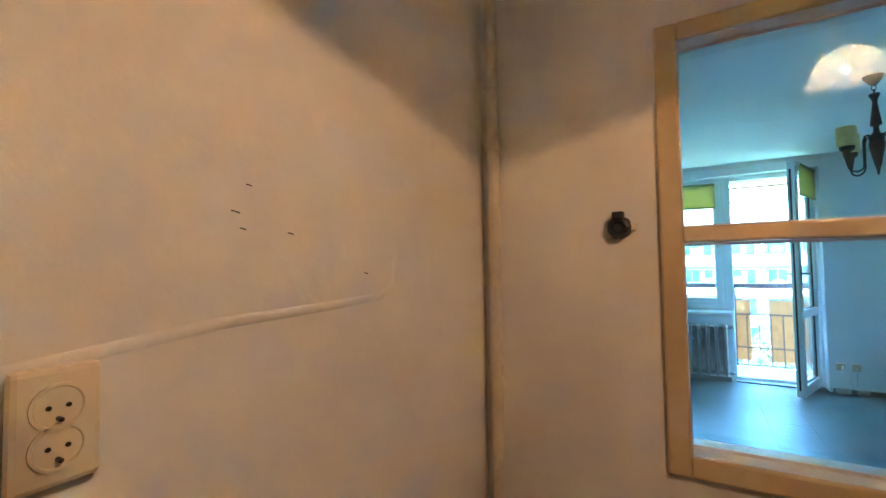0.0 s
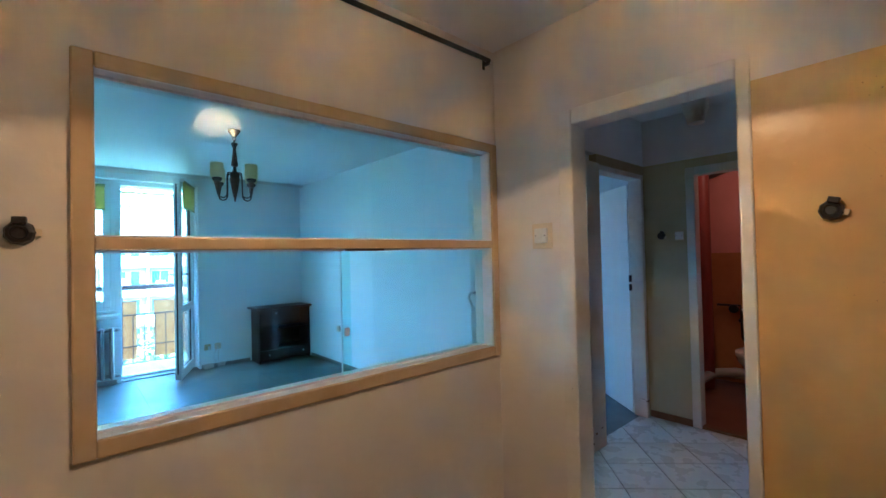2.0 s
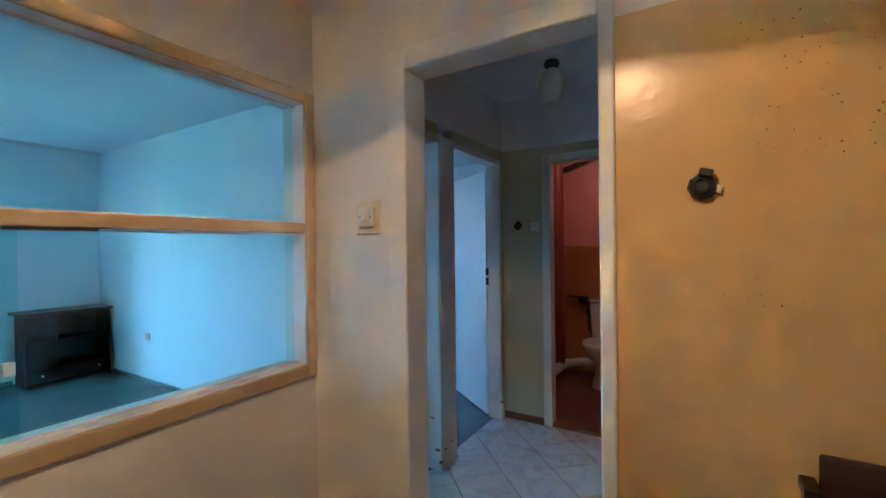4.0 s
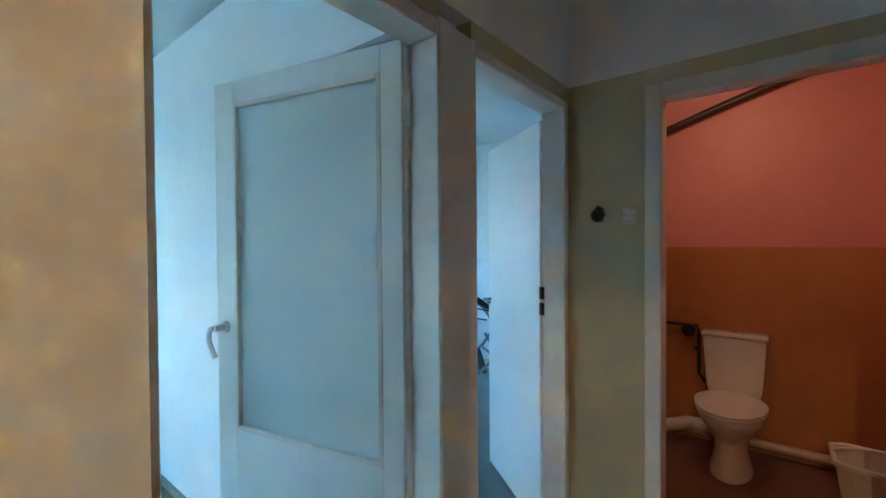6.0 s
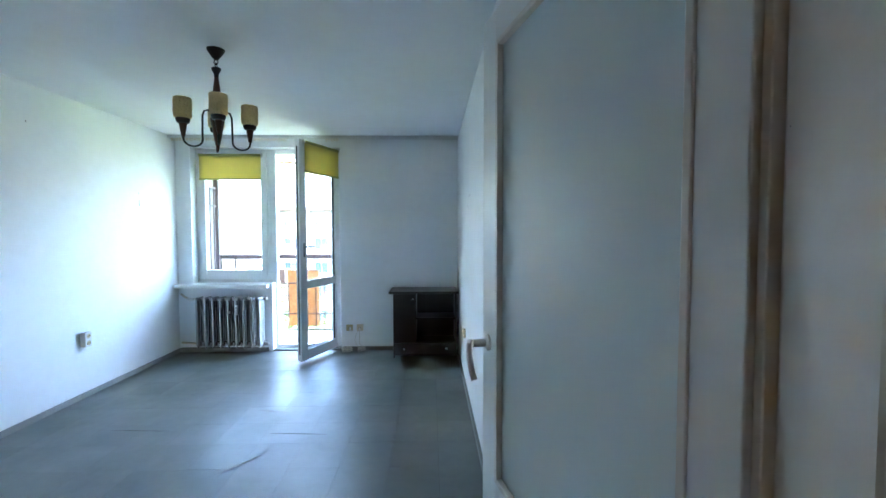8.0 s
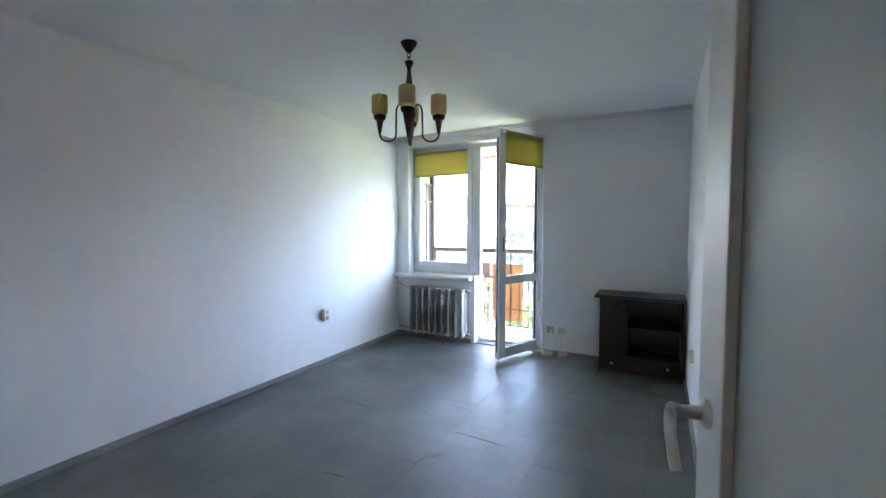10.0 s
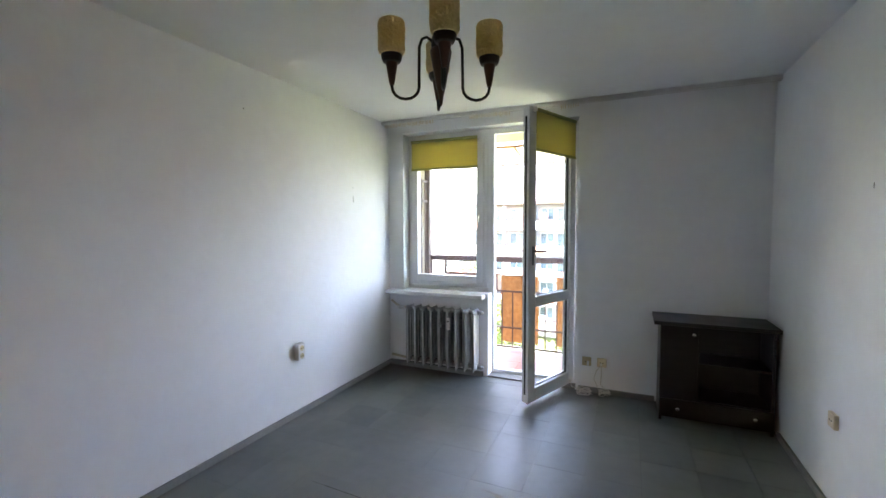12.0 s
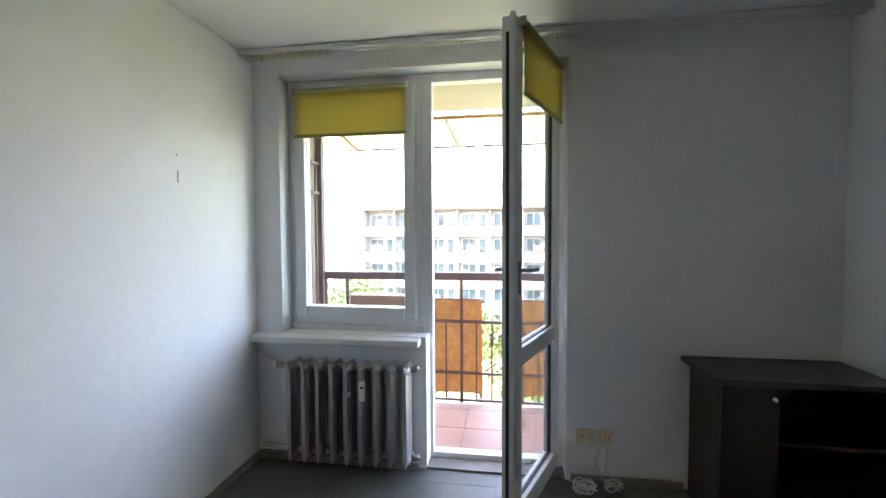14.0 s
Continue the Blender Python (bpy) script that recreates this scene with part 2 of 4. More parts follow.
def boxes(*rows, bevel=0.0):
    bm = bmesh.new()
    for r in rows:
        box(bm, *r, bevel=bevel)
    return bm


def lathe(profile, n=20, bm=None, m=None):
    """Turned shape about z from (radius, height) pairs."""
    bm = bm or bmesh.new()
    rings = []
    for r, z in profile:
        rings.append([bm.verts.new((max(r, 1e-4) * math.cos(2 * math.pi * k / n), max(r, 1e-4) * math.sin(2 * math.pi * k / n), z)) for k in range(n)])
    for a, b in zip(rings, rings[1:]):
        for k in range(n):
            bm.faces.new((a[k], a[(k + 1) % n], b[(k + 1) % n], b[k]))
    for ring in (rings[0], rings[-1]):
        bm.faces.new(ring)
    if m is not None:
        bmesh.ops.transform(bm, matrix=m, verts=[v for ring in rings for v in ring])
    return bm


def tube(path, r, n=8, bm=None, closed=False):
    bm = bm or bmesh.new()
    pts = [Vector(p) for p in path]
    rings = []
    for i, p in enumerate(pts):
        a, b = pts[max(i - 1, 0)], pts[min(i + 1, len(pts) - 1)]
        if closed:
            a, b = pts[i - 1], pts[(i + 1) % len(pts)]
        d = (b - a).normalized()
        u = d.orthogonal().normalized()
        if rings:
            u = (last - d * last.dot(d)).normalized()
        last = u
        w = d.cross(u)
        rings.append([bm.verts.new(p + r * (math.cos(2 * math.pi * k / n) * u + math.sin(2 * math.pi * k / n) * w)) for k in range(n)])
    pairs = list(zip(rings, rings[1:])) + ([(rings[-1], rings[0])] if closed else [])
    for a, b in pairs:
        for k in range(n):
            bm.faces.new((a[k], a[(k + 1) % n], b[(k + 1) % n], b[k]))
    if not closed:
        bm.faces.new(rings[0])
        bm.faces.new(rings[-1])
    return bm


def arc_points(c, r, a0, a1, n, axis_u, axis_v):
    c, u, v = Vector(c), Vector(axis_u), Vector(axis_v)
    return [c + r * (math.cos(a0 + (a1 - a0) * k / n) * u + math.sin(a0 + (a1 - a0) * k / n) * v) for k in range(n + 1)]


def structure(name, bm, mat, label="", smooth=False):
    return tagged(mesh_object(name, bm, mat, smooth=smooth), label, kind="structure")


def holed(a0, a1, z0, z1, holes):
    """Rectangles that fill a wall a0..a1 by z0..z1 round holes (b0, b1, y0, y1), sorted along the wall."""
    out, at = [], a0
    for b0, b1, h0, h1 in holes:
        if b0 > at:
            out.append((at, b0, z0, z1))
        if h0 > z0:
            out.append((b0, b1, z0, h0))
        if h1 < z1:
            out.append((b0, b1, h1, z1))
        at = b1
    if a1 > at:
        out.append((at, a1, z0, z1))
    return out


# ---------------------------------------------------------------- plan (metres)
H = 2.5
XWK, XWL = -0.47, -0.58          # west wall, kitchen and living room
XK0, XK1 = 1.775, 1.880          # kitchen / hall wall
YP0, YP1 = 1.43, 1.55            # kitchen and hall / living room wall
YS = -1.30                       # south wall
XR, XB = 2.69, 2.84              # living room / bedroom wall
XE0, XE1 = 3.72, 3.80            # hall / bathroom wall
YN, YO = 6.15, 6.42              # window wall, inside and outside
XBE, XWC = 5.80, 5.28            # bedroom and bathroom far walls

# floors
structure("floor_kitchen", boxes((XWK - .2, XK0, YS - .2, YP0, -0.12, 0)), LINO, "worn grey-green sheet floor")
structure("floor_bathroom", boxes((XE0 + .03, XWC + .2, YS - .2, YP0, -0.12, -0.004)), REDFLOOR, "red-brown painted bathroom floor")
structure("floor_bedroom", boxes((XB - .02, XBE + .1, YP0 + .03, YN + .02, -0.12, -0.002)), LINO, "worn grey-green sheet floor")
floor_living = structure("floor_living", boxes((XWL - .2, XB - .02, YP0 + .03, YN + .02, -0.12, -0.003)), LINOBASE, "worn grey-green tiled sheet floor")
floor_hall = structure("floor_hall", boxes((XK0, XE0 + .03, YS - .2, YP0 + .03, -0.12, -0.004)), GROUT, "pale diagonal floor tiles with dark joints")
structure("ceiling", boxes((XWL - .2, XBE + .2, YS - .2, YO, H, H + .2)), CEIL, "white painted ceiling")

# walls
structure("wall_west", boxes((XWL - .2, XWK, YS, YP0, 0, H)), CREAM, "cream painted kitchen wall")
structure("wall_west_living", boxes((XWL - .2, XWL, YP0, YN, 0, H)), WHITE, "white painted wall")
structure("wall_south", boxes((XWL - .2, XBE, YS - .2, YS, 0, H)), CREAM, "plain painted wall")
KW = (0.06, 1.757, 0.875, 1.965)   # kitchen glazed opening
structure("wall_partition", boxes(*[(a, b, YP0, YP0 + .06, c, d) for a, b, c, d in holed(XWK, XK0, 0, H, [KW])]), CREAM, "cream painted kitchen wall")
structure("wall_partition_living", boxes(*[(a, b, YP0 + .06, YP1, c, d) for a, b, c, d in holed(XWL, XK1, 0, H, [KW])]), WHITE, "white painted wall")
LD, BD = (1.892, 2.762, 0, 2.02), (2.931, 3.657, 0, 2.02)
BAND = 2.118
hall_rows = [r for r in [(a, b, YP0 + .03, YP1 - .03, c, d) for a, b, c, d in holed(XK1, XE0, 0, BAND, [LD, BD])] if not (r[0] > 2.7 and r[1] < 2.98 and r[4] == 0)]
structure("wall_hall_post", boxes((LD[1] - .006, BD[0] + .006, YP0 + .016, YP1 - .031, 0, 2.047)), CASING, "cream gloss painted wall post between two doorways")
structure("wall_hall_north", boxes(*hall_rows), OLIVE, "olive gloss painted hall wall")
structure("wall_hall_north_top", boxes((XK1, XE0, YP0 + .03, YP1 - .03, BAND, H)), WHITE, "white painted band under the ceiling")
structure("wall_living_south", boxes(*[(a, b, YP1 - .03, YP1, c, d) for a, b, c, d in holed(XK1, XBE, 0, H, [LD, BD])]), WHITE, "white painted wall")
KD = (0.303, 0.97, 0, 2.0)         # kitchen door
structure("wall_kitchen_east", boxes(*[(XK0, XK0 + .05, a, b, c, d) for a, b, c, d in holed(KD[1], YP0, 0, H, [])], (XK0, XK0 + .05, YS, KD[1], 2.0, H), (XK0, XK0 + .05, YS, KD[0], 1.97, 2.0)), CREAM, "cream painted kitchen wall")
structure("wall_kitchen_yellow", boxes((XK0, XK0 + .05, YS, KD[0], 0, 1.97)), YELLOW, "yellow gloss oil-painted kitchen wall with dark specks")
structure("wall_hall_west", boxes(*[(XK0 + .05, XK1, a, b, c, d) for a, b, c, d in holed(YS, YP0 + .03, 0, BAND, [KD])]), OLIVE, "olive gloss painted hall wall")
structure("wall_hall_west_top", boxes((XK0 + .05, XK1, YS, YP0 + .03, BAND, H)), WHITE, "white painted band under the ceiling")
WD = (0.34, 1.078, 0, 2.02)
structure("wall_hall_east", boxes(*[(XE0, XE0 + .04, a, b, c, d) for a, b, c, d in holed(YS, YP1 - .03, 0, BAND, [WD])]), OLIVE, "olive gloss painted hall wall")
structure("wall_hall_east_top", boxes((XE0, XE0 + .04, YS, YP1 - .03, BAND, H)), WHITE, "white painted band under the ceiling")
DADO = 1.36
structure("wall_bathroom_west", boxes(*[(XE0 + .04, XE1, a, b, c, d) for a, b, c, d in holed(YS, YP0, 0, H, [WD])]), PINK, "pink painted bathroom wall")
structure("wall_bathroom_east", boxes((XWC, XWC + .1, YS, YP0, DADO, H)), PINK, "pink painted bathroom wall")
structure("wall_bathroom_east_dado", boxes((XWC - .002, XWC + .1, YS, YP0, 0, DADO)), ORANGE, "orange gloss oil-painted lower bathroom wall")
structure("wall_bathroom_north", boxes((XE1, XBE, YP0, YP1 - .03, DADO, H)), PINK, "pink painted bathroom wall")
structure("wall_bathroom_north_dado", boxes((XE1, XBE, YP0 - .002, YP1 - .03, 0, DADO)), ORANGE, "orange gloss oil-painted lower bathroom wall")
structure("wall_bathroom_south", boxes((XE1, XWC, -0.25, -0.15, 0, H)), PINK, "pink painted bathroom wall")
structure("wall_east", boxes((XR, XB, 2.32, YN, 0, H), (XR, XB, YP1, 2.32, 2.03, H), (2.795, XB, YP1, 2.32, 0, 2.03)), WHITE, "white painted wall between living room and bedroom")
structure("wall_bedroom_east", boxes((XBE, XBE + .15, YS, YN, 0, H)), WHITE, "white painted bedroom wall")
WIN, BDR = (-0.41, 0.505, 0.80, 2.388), (0.505, 1.315, 0.0, 2.388)
BWIN = (4.2, 5.0, 0.9, 2.2)
structure("wall_north", boxes(*[(a, b, YN, YO, c, d) for a, b, c, d in holed(XWL - .2, XBE + .15, -0.12, H + .2, [WIN, BDR, BWIN])]), WHITE, "white painted window wall")
# unseen upper wall, added so that sun from behind misses the balcony
structure("sun_block_above", boxes((XWL - 3, XBE + 3, YO - .25, YO, H + .2, 9)), CONCRETE, "unseen wall added above the balcony to block the sun")
# added slab over the ceiling, out of view, stops sunlight from above
structure("sun_block_roof", boxes((XWL - 3, XBE + 3, YS - 3, YO - .25, H + .2, H + .3)), CONCRETE, "unseen slab added over the flat to block the sun")

# skirting strips
def skirting(name, rows, mat, label):
    structure(name, boxes(*rows, bevel=0.004), mat, label)


skirting("baseboard_living", [(XWL, XWL + .018, YP1, YN, 0, .045), (XR - .018, XR, 2.32, 5.79, 0, .045), (1.34, 1.94, YN - .018, YN, 0, .045), (XWL + .018, 1.9, YP1, YP1 + .018, 0, .045)], SKIRT, "grey-green skirting strip along the walls")
skirting("baseboard_hall", [(XE0 - .015, XE0, 1.13, 1.45, 0, .055), (XK1, XK1 + .015, YS, .25, 0, .055)], BROWNSKIRT, "brown skirting strip along the hall wall")
skirting("baseboard_bedroom", [(XBE - .02, XBE, YP1, YN, 0, .10)], CREAMPLASTIC, "cream skirting board in the bedroom")

# steel door frames
def door_frame(name, axis, face0, face1, a0, a1, top, wide, label, wide0=None):
    """A wrapped frame round a doorway: axis 'x' runs along x. face0, face1: wall faces; proud by 12 mm."""
    bm = bmesh.new()
    f0, f1 = face0 - .012, face1 + .012
    rows = [(a0 - (wide0 or wide), a0 + .012, 0, top + wide), (a1 - .012, a1 + wide, 0, top + wide), (a0 + .012, a1 - .012, top - .012, top + wide)]
    for p, q, z0, z1 in rows:
        if axis == "x":
            box(bm, p, q, f0, f1, z0, z1, 0.007)
        else:
            box(bm, f0, f1, p, q, z0, z1, 0.007)
    return structure(name, bm, CASING, label)


door_frame("door_frame_kitchen", "y", XK0, XK1, KD[0], KD[1], 2.0, 0.062, "cream gloss-painted steel door frame, chipped", 0.03)
door_frame("door_frame_living", "x", YP0 + .03, YP1, LD[0], LD[1], 2.012, 0.04, "cream gloss-painted steel door frame, chipped")
door_frame("door_frame_bedroom", "x", YP0 + .03, YP1, BD[0], BD[1], 2.012, 0.03, "cream gloss-painted steel door frame, chipped")
door_frame("door_frame_bathroom", "y", XE0, XE1, WD[0], WD[1], 1.998, 0.052, "cream gloss-painted steel door frame, chipped")
structure("door_rebate_living", boxes((2.738, 2.80, 1.5625, 1.577, 0, 2.03), bevel=.002), CASING, "cream painted rebate of the door frame")
chips = random.Random(8)
for x, y, z in ((2.7445, 1.47, .13), (2.80, 1.4455, .12), (2.88, 1.4455, .14), (3.6465, 1.49, .15), (3.6465, 1.52, .13), (3.66, 1.4475, .14), (2.752, 1.4455, .06), (2.7445, 1.51, .32)):
    w, h = chips.uniform(.012, .026), chips.uniform(.003, .008)
    flat = abs(y - 1.4455) < .003
    bm = boxes((x - w, x + w, y - .0005, y + .01, z - h, z + h) if flat else (x - .0015, x + .0015, y - w, y + w, z - h, z + h), bevel=.0004)
    tagged(mesh_object("paint_chip", bm, BROWNSKIRT), "dark chip where cream paint has flaked off the door post", "paint chip", "paint chips on the door posts")
structure("threshold_bathroom", boxes((XE0, XE1, WD[0], WD[1], -0.004, 0.02), bevel=.004), BROWNSKIRT, "dark worn threshold")

# kitchen glazed opening
kw = tagged(empty("window_interior"), "yellowed cream-framed interior window between kitchen and living room", kind="structure")
fo, fi = (0.027, 1.768, 0.856, 1.988), (0.078, 1.724, 0.908, 1.942)
fr = bmesh.new()
for r in ((fo[0], fi[0], fo[2], fo[3]), (fi[1], fo[1], fo[2], fo[3]), (fi[0], fi[1], fo[2], fi[2]), (fi[0], fi[1], fi[3], fo[3])):
    box(fr, r[0], r[1], YP0 - .016, YP0 - .0005, r[2], r[3], 0.006)
part("window_frame", fr, FRAMEWOOD, kw, "yellowed cream gloss frame")
rv = boxes((0.062, fi[0] + .002, YP0, YP1 + .004, .877, 1.963), (fi[1] - .002, 1.756, YP0, YP1 + .004, .877, 1.963), (fi[0] + .002, fi[1] - .002, YP0, YP1 + .004, .877, fi[2]), (fi[0] + .002, fi[1] - .002, YP0, YP1 + .004, fi[3], 1.963), bevel=.003)
part("window_reveal", rv, REVEAL, kw, "white painted reveal")
part("transom", boxes((fi[0], fi[1], YP0 - .012, YP0 + .045, 1.43, 1.468), bevel=.005), FRAMEWOOD, kw, "yellowed cream bar")
for x0, x1, z0, z1, y in ((fi[0] + .003, fi[1] - .003, 1.469, fi[3] - .001, 1.492), (fi[0] + .003, .905, fi[2] + .001, 1.429, 1.486), (.870, fi[1] - .003, fi[2] + .001, 1.429, 1.496)):
    p = part("pane", boxes((x0, x1, y, y + .004, z0, z1)), KGLASS, kw)
    p.visible_shadow = False
bead = bmesh.new()
for z in (fi[2], 1.468, fi[3] - .008, 1.422):
    box(bead, fi[0] + .002, fi[1] - .002, 1.478, 1.484, z, z + .008)
part("glazing_bead", bead, REVEAL, kw)

part("pane_edge", boxes((.866, .8695, 1.495, 1.5015, fi[2] + .002, 1.427)), PVC, kw, "pale polished edge of the sliding pane")
part("finger_grip", boxes((.876, .900, 1.487, 1.4955, 1.07, 1.105), bevel=.003), REVEAL, kw, "small pale grey finger grip")
part("chipped_bar_edge", boxes((.874, 1.06, 1.458, 1.4735, 1.4215, 1.4295), bevel=.002), BROWNSKIRT, kw, "bare brown wood where paint has come off")

# heating pipe in the kitchen corner
bm = tube([(-.418, 1.392, 0), (-.418, 1.392, 1.0), (-.416, 1.392, 1.74), (-.418, 1.392, H)], 0.019, 10)
for z in (1.74, 1.93):
    lathe([(.023, z - .012), (.025, z), (.023, z + .012)], 12, bm, Matrix.Translation((-.418, 1.392, 0)))
structure("heating_pipe", bm, PIPEPAINT, "cream-painted vertical heating pipe in the corner", smooth=True)

# ---------------------------------------------------------------- window and balcony door
win = tagged(empty("window_1"), "white plastic window beside the balcony door", kind="structure")
WY0, WY1 = 6.27, 6.34


def frame_of(x0, x1, z0, z1, w, y0, y1, bevel=.004):
    bm = bmesh.new()
    for r in ((x0, x0 + w, z0, z1), (x1 - w, x1, z0, z1), (x0 + w, x1 - w, z0, z0 + w), (x0 + w, x1 - w, z1 - w, z1)):
        box(bm, r[0], r[1], y0, y1, r[2], r[3], bevel)
    return bm


part("window_frame", frame_of(-.409, .462, .842, 2.386, .05, WY0, WY1), PVC, win)
sash = part("sash", frame_of(-.372, .425, .878, 2.334, .075, WY0 - .022, WY1 - .01, .008), PVC, win)
p = part("pane", boxes((-.30, .353, WY0 + .02, WY0 + .026, .950, 2.262)), GLASS, sash)
p.visible_shadow = False
g = frame_of(-.301, .354, .949, 2.263, .004, WY0 + .008, WY0 + .019, 0)
part("gasket", g, GREYRUBBER, sash)
hd = bmesh.new()
box(hd, .372, .392, WY0 - .034, WY0 - .022, 1.50, 1.58, .004)
tube([(.382, WY0 - .03, 1.54), (.382, WY0 - .06, 1.54), (.382, WY0 - .068, 1.53), (.382, WY0 - .066, 1.43)], .008, 8, hd)
part("handle", hd, WHITEPLASTIC, sash, "white plastic window handle")


def roller_blind(m, x0, x1, z0, z1, name="roller_blind"):
    b = tagged(empty(name, m), "lime green roller blind, partly lowered on the window frame", "blind", "lime roller blinds")
    part("fabric", boxes((x0, x1, -.004, -.002, z0 + .02, z1 - .02)), LIME, b)
    part("bottom_bar", boxes((x0 - .004, x1 + .004, -.009, .002, z0, z0 + .022), bevel=.003), LIMEDARK, b, "olive bottom bar")
    part("roller", lathe([(.014, x0 - .004), (.016, x0), (.016, x1), (.014, x1 + .004)], 14, None, Matrix.Translation((0, .002, z1 - .015)) @ Matrix.Rotation(math.pi / 2, 4, "Y") @ Matrix.Identity(4)), LIMEDARK, b, smooth=True)
    for x in (x0 - .016, x1 + .004):
        part("bracket", boxes((x, x + .012, -.018, .02, z1 - .035, z1 + .006), bevel=.003), WHITEPLASTIC, b)
    return b


roller_blind(pose(0, WY0 - .045, 0), -.345, .37, 2.018, 2.325)

# sill and plinth
structure("window_sill", boxes((XWL, .475, 6.055, YN - .0005, .755, .797), (-.41, .475, YN, 6.27, .757, .797), (-.41, .475, 6.262, 6.34, .757, .8415), bevel=.006), REVEAL, "white painted terrazzo window sill, worn edge")
structure("plinth", boxes((XWL + .018, .462, 6.118, YN - .0005, 0, .05), bevel=.006), SKIRT, "dark step under the radiator niche")
structure("curtain_rail", boxes((XWL + .001, XR - .001, 6.02, 6.085, H - .028, H - .0005), (XWL + .001, XR - .001, 6.012, 6.02, H - .034, H - .006), (XWL + .001, XR - .001, 6.05, 6.056, H - .036, H - .028), bevel=.002), REVEAL, "white ceiling curtain rail")


def gliders(x0, x1, count):
    for k in range(count):
        x = x0 + (x1 - x0) * k / (count - 1) + random.uniform(-.004, .004)
        bm = boxes((x - .002, x + .002, 6.036, 6.044, H - .065 + random.uniform(-.006, .008), H - .0285))
        box(bm, x - .004, x + .004, 6.037, 6.043, H - .052, H - .044)
        tagged(mesh_object("curtain_glider", bm, CREAMPLASTIC), "small cream plastic hook hanging in the curtain rail", "curtain hook", "curtain hooks in the rail")


gliders(-.55, -.02, 30)
gliders(.36, .73, 24)
gliders(1.18, 1.32, 8)

# balcony door: frame and open leaf
bd = tagged(empty("door_balcony"), "white plastic balcony door standing open into the room", "balcony door", kind="structure")
fm = bmesh.new()
for r in ((.4625, .525, 0, 2.386), (1.262, 1.3145, 0, 2.386), (.525, 1.262, 2.333, 2.386), (.525, 1.262, 0, .045)):
    box(fm, r[0], r[1], WY0, WY1, r[2], r[3], .004)
part("door_frame", fm, PVC, bd)
ang = math.degrees(math.atan2(5.617 - 6.265, .99 - 1.255))
leaf = empty("door_leaf", pose(1.255, 6.262, 0, 0, 0, ang))
leaf.parent = bd
LW = .705
lf = bmesh.new()
for x0, x1, z0, z1 in ((0, .088, .035, 2.372), (LW - .088, LW, .035, 2.372), (.088, LW - .088, 2.284, 2.372), (.088, LW - .088, .035, .14), (.088, LW - .088, .80, .885)):
    box(lf, x0, x1, -.034, .034, z0, z1, .006)
box(lf, LW - .01, LW + .012, .010, .034, .03, 2.38, .004)
part("sash", lf, PVC, leaf)
for z0, z1 in ((.141, .799), (.886, 2.283)):
    p = part("pane", boxes((.089, LW - .089, -.004, .004, z0, z1)), GLASS, leaf)
    p.visible_shadow = False
    part("gasket", frame_of(.087, LW - .087, z0 - .001, z1 + .001, .005, -.010, .010, 0), GREYRUBBER, leaf)
hd = bmesh.new()
for s in (-1, 1):
    box(hd, LW - .055, LW - .033, s * .034 - .006, s * .034 + .006, 1.14, 1.29, .004)
    tube([(LW - .044, s * .036, 1.25), (LW - .044, s * .075, 1.25), (LW - .055, s * .085, 1.25), (LW - .16, s * .083, 1.247)], .009, 8, hd)
part("handle", hd, ALU, leaf, "grey metal lever handle")
lk = boxes((LW + .0005, LW + .003, -.012, .004, .1, 2.3))
for z in (.45, .9, 1.35, 1.8, 2.15):
    box(lk, LW + .002, LW + .008, -.01, .0, z, z + .05)
part("lock_strip", lk, BLACKMETAL, leaf, "dark metal lock strip")
for z in (.25, 1.2, 2.2):
    part("hinge", lathe([(.011, z), (.013, z + .01), (.013, z + .09), (.011, z + .1)], 10, None, Matrix.Translation((-.012, -.036, 0))), WHITEPLASTIC, leaf, smooth=True)
roller_blind(pose(1.255, 6.262, 0, 0, 0, ang) @ pose(0, .052, 0) @ pose(0, 0, 0, 0, 0, 180) @ Matrix.Translation((-LW, 0, 0)), .05, LW - .055, 2.03, 2.365)
rub = bmesh.new()
for k in range(60):
    a, r = random.uniform(.5, 1.25), random.uniform(.004, .014)
    bmesh.ops.create_icosphere(rub, subdivisions=1, radius=r, matrix=Matrix.Translation((a, 6.25 + random.uniform(-.03, .01), .001)) @ Matrix.Diagonal((1, 1, .4, 1)))
tagged(mesh_object("plaster_crumbs", rub, SCREED), "grey plaster crumbs along the balcony threshold", "crumbs", kind="stuff")
structure("threshold_strip", boxes((.50, 1.31, YN - .0, 6.268, -.003, .012)), SCREED, "bare broken screed at the balcony threshold")

# ---------------------------------------------------------------- living room things


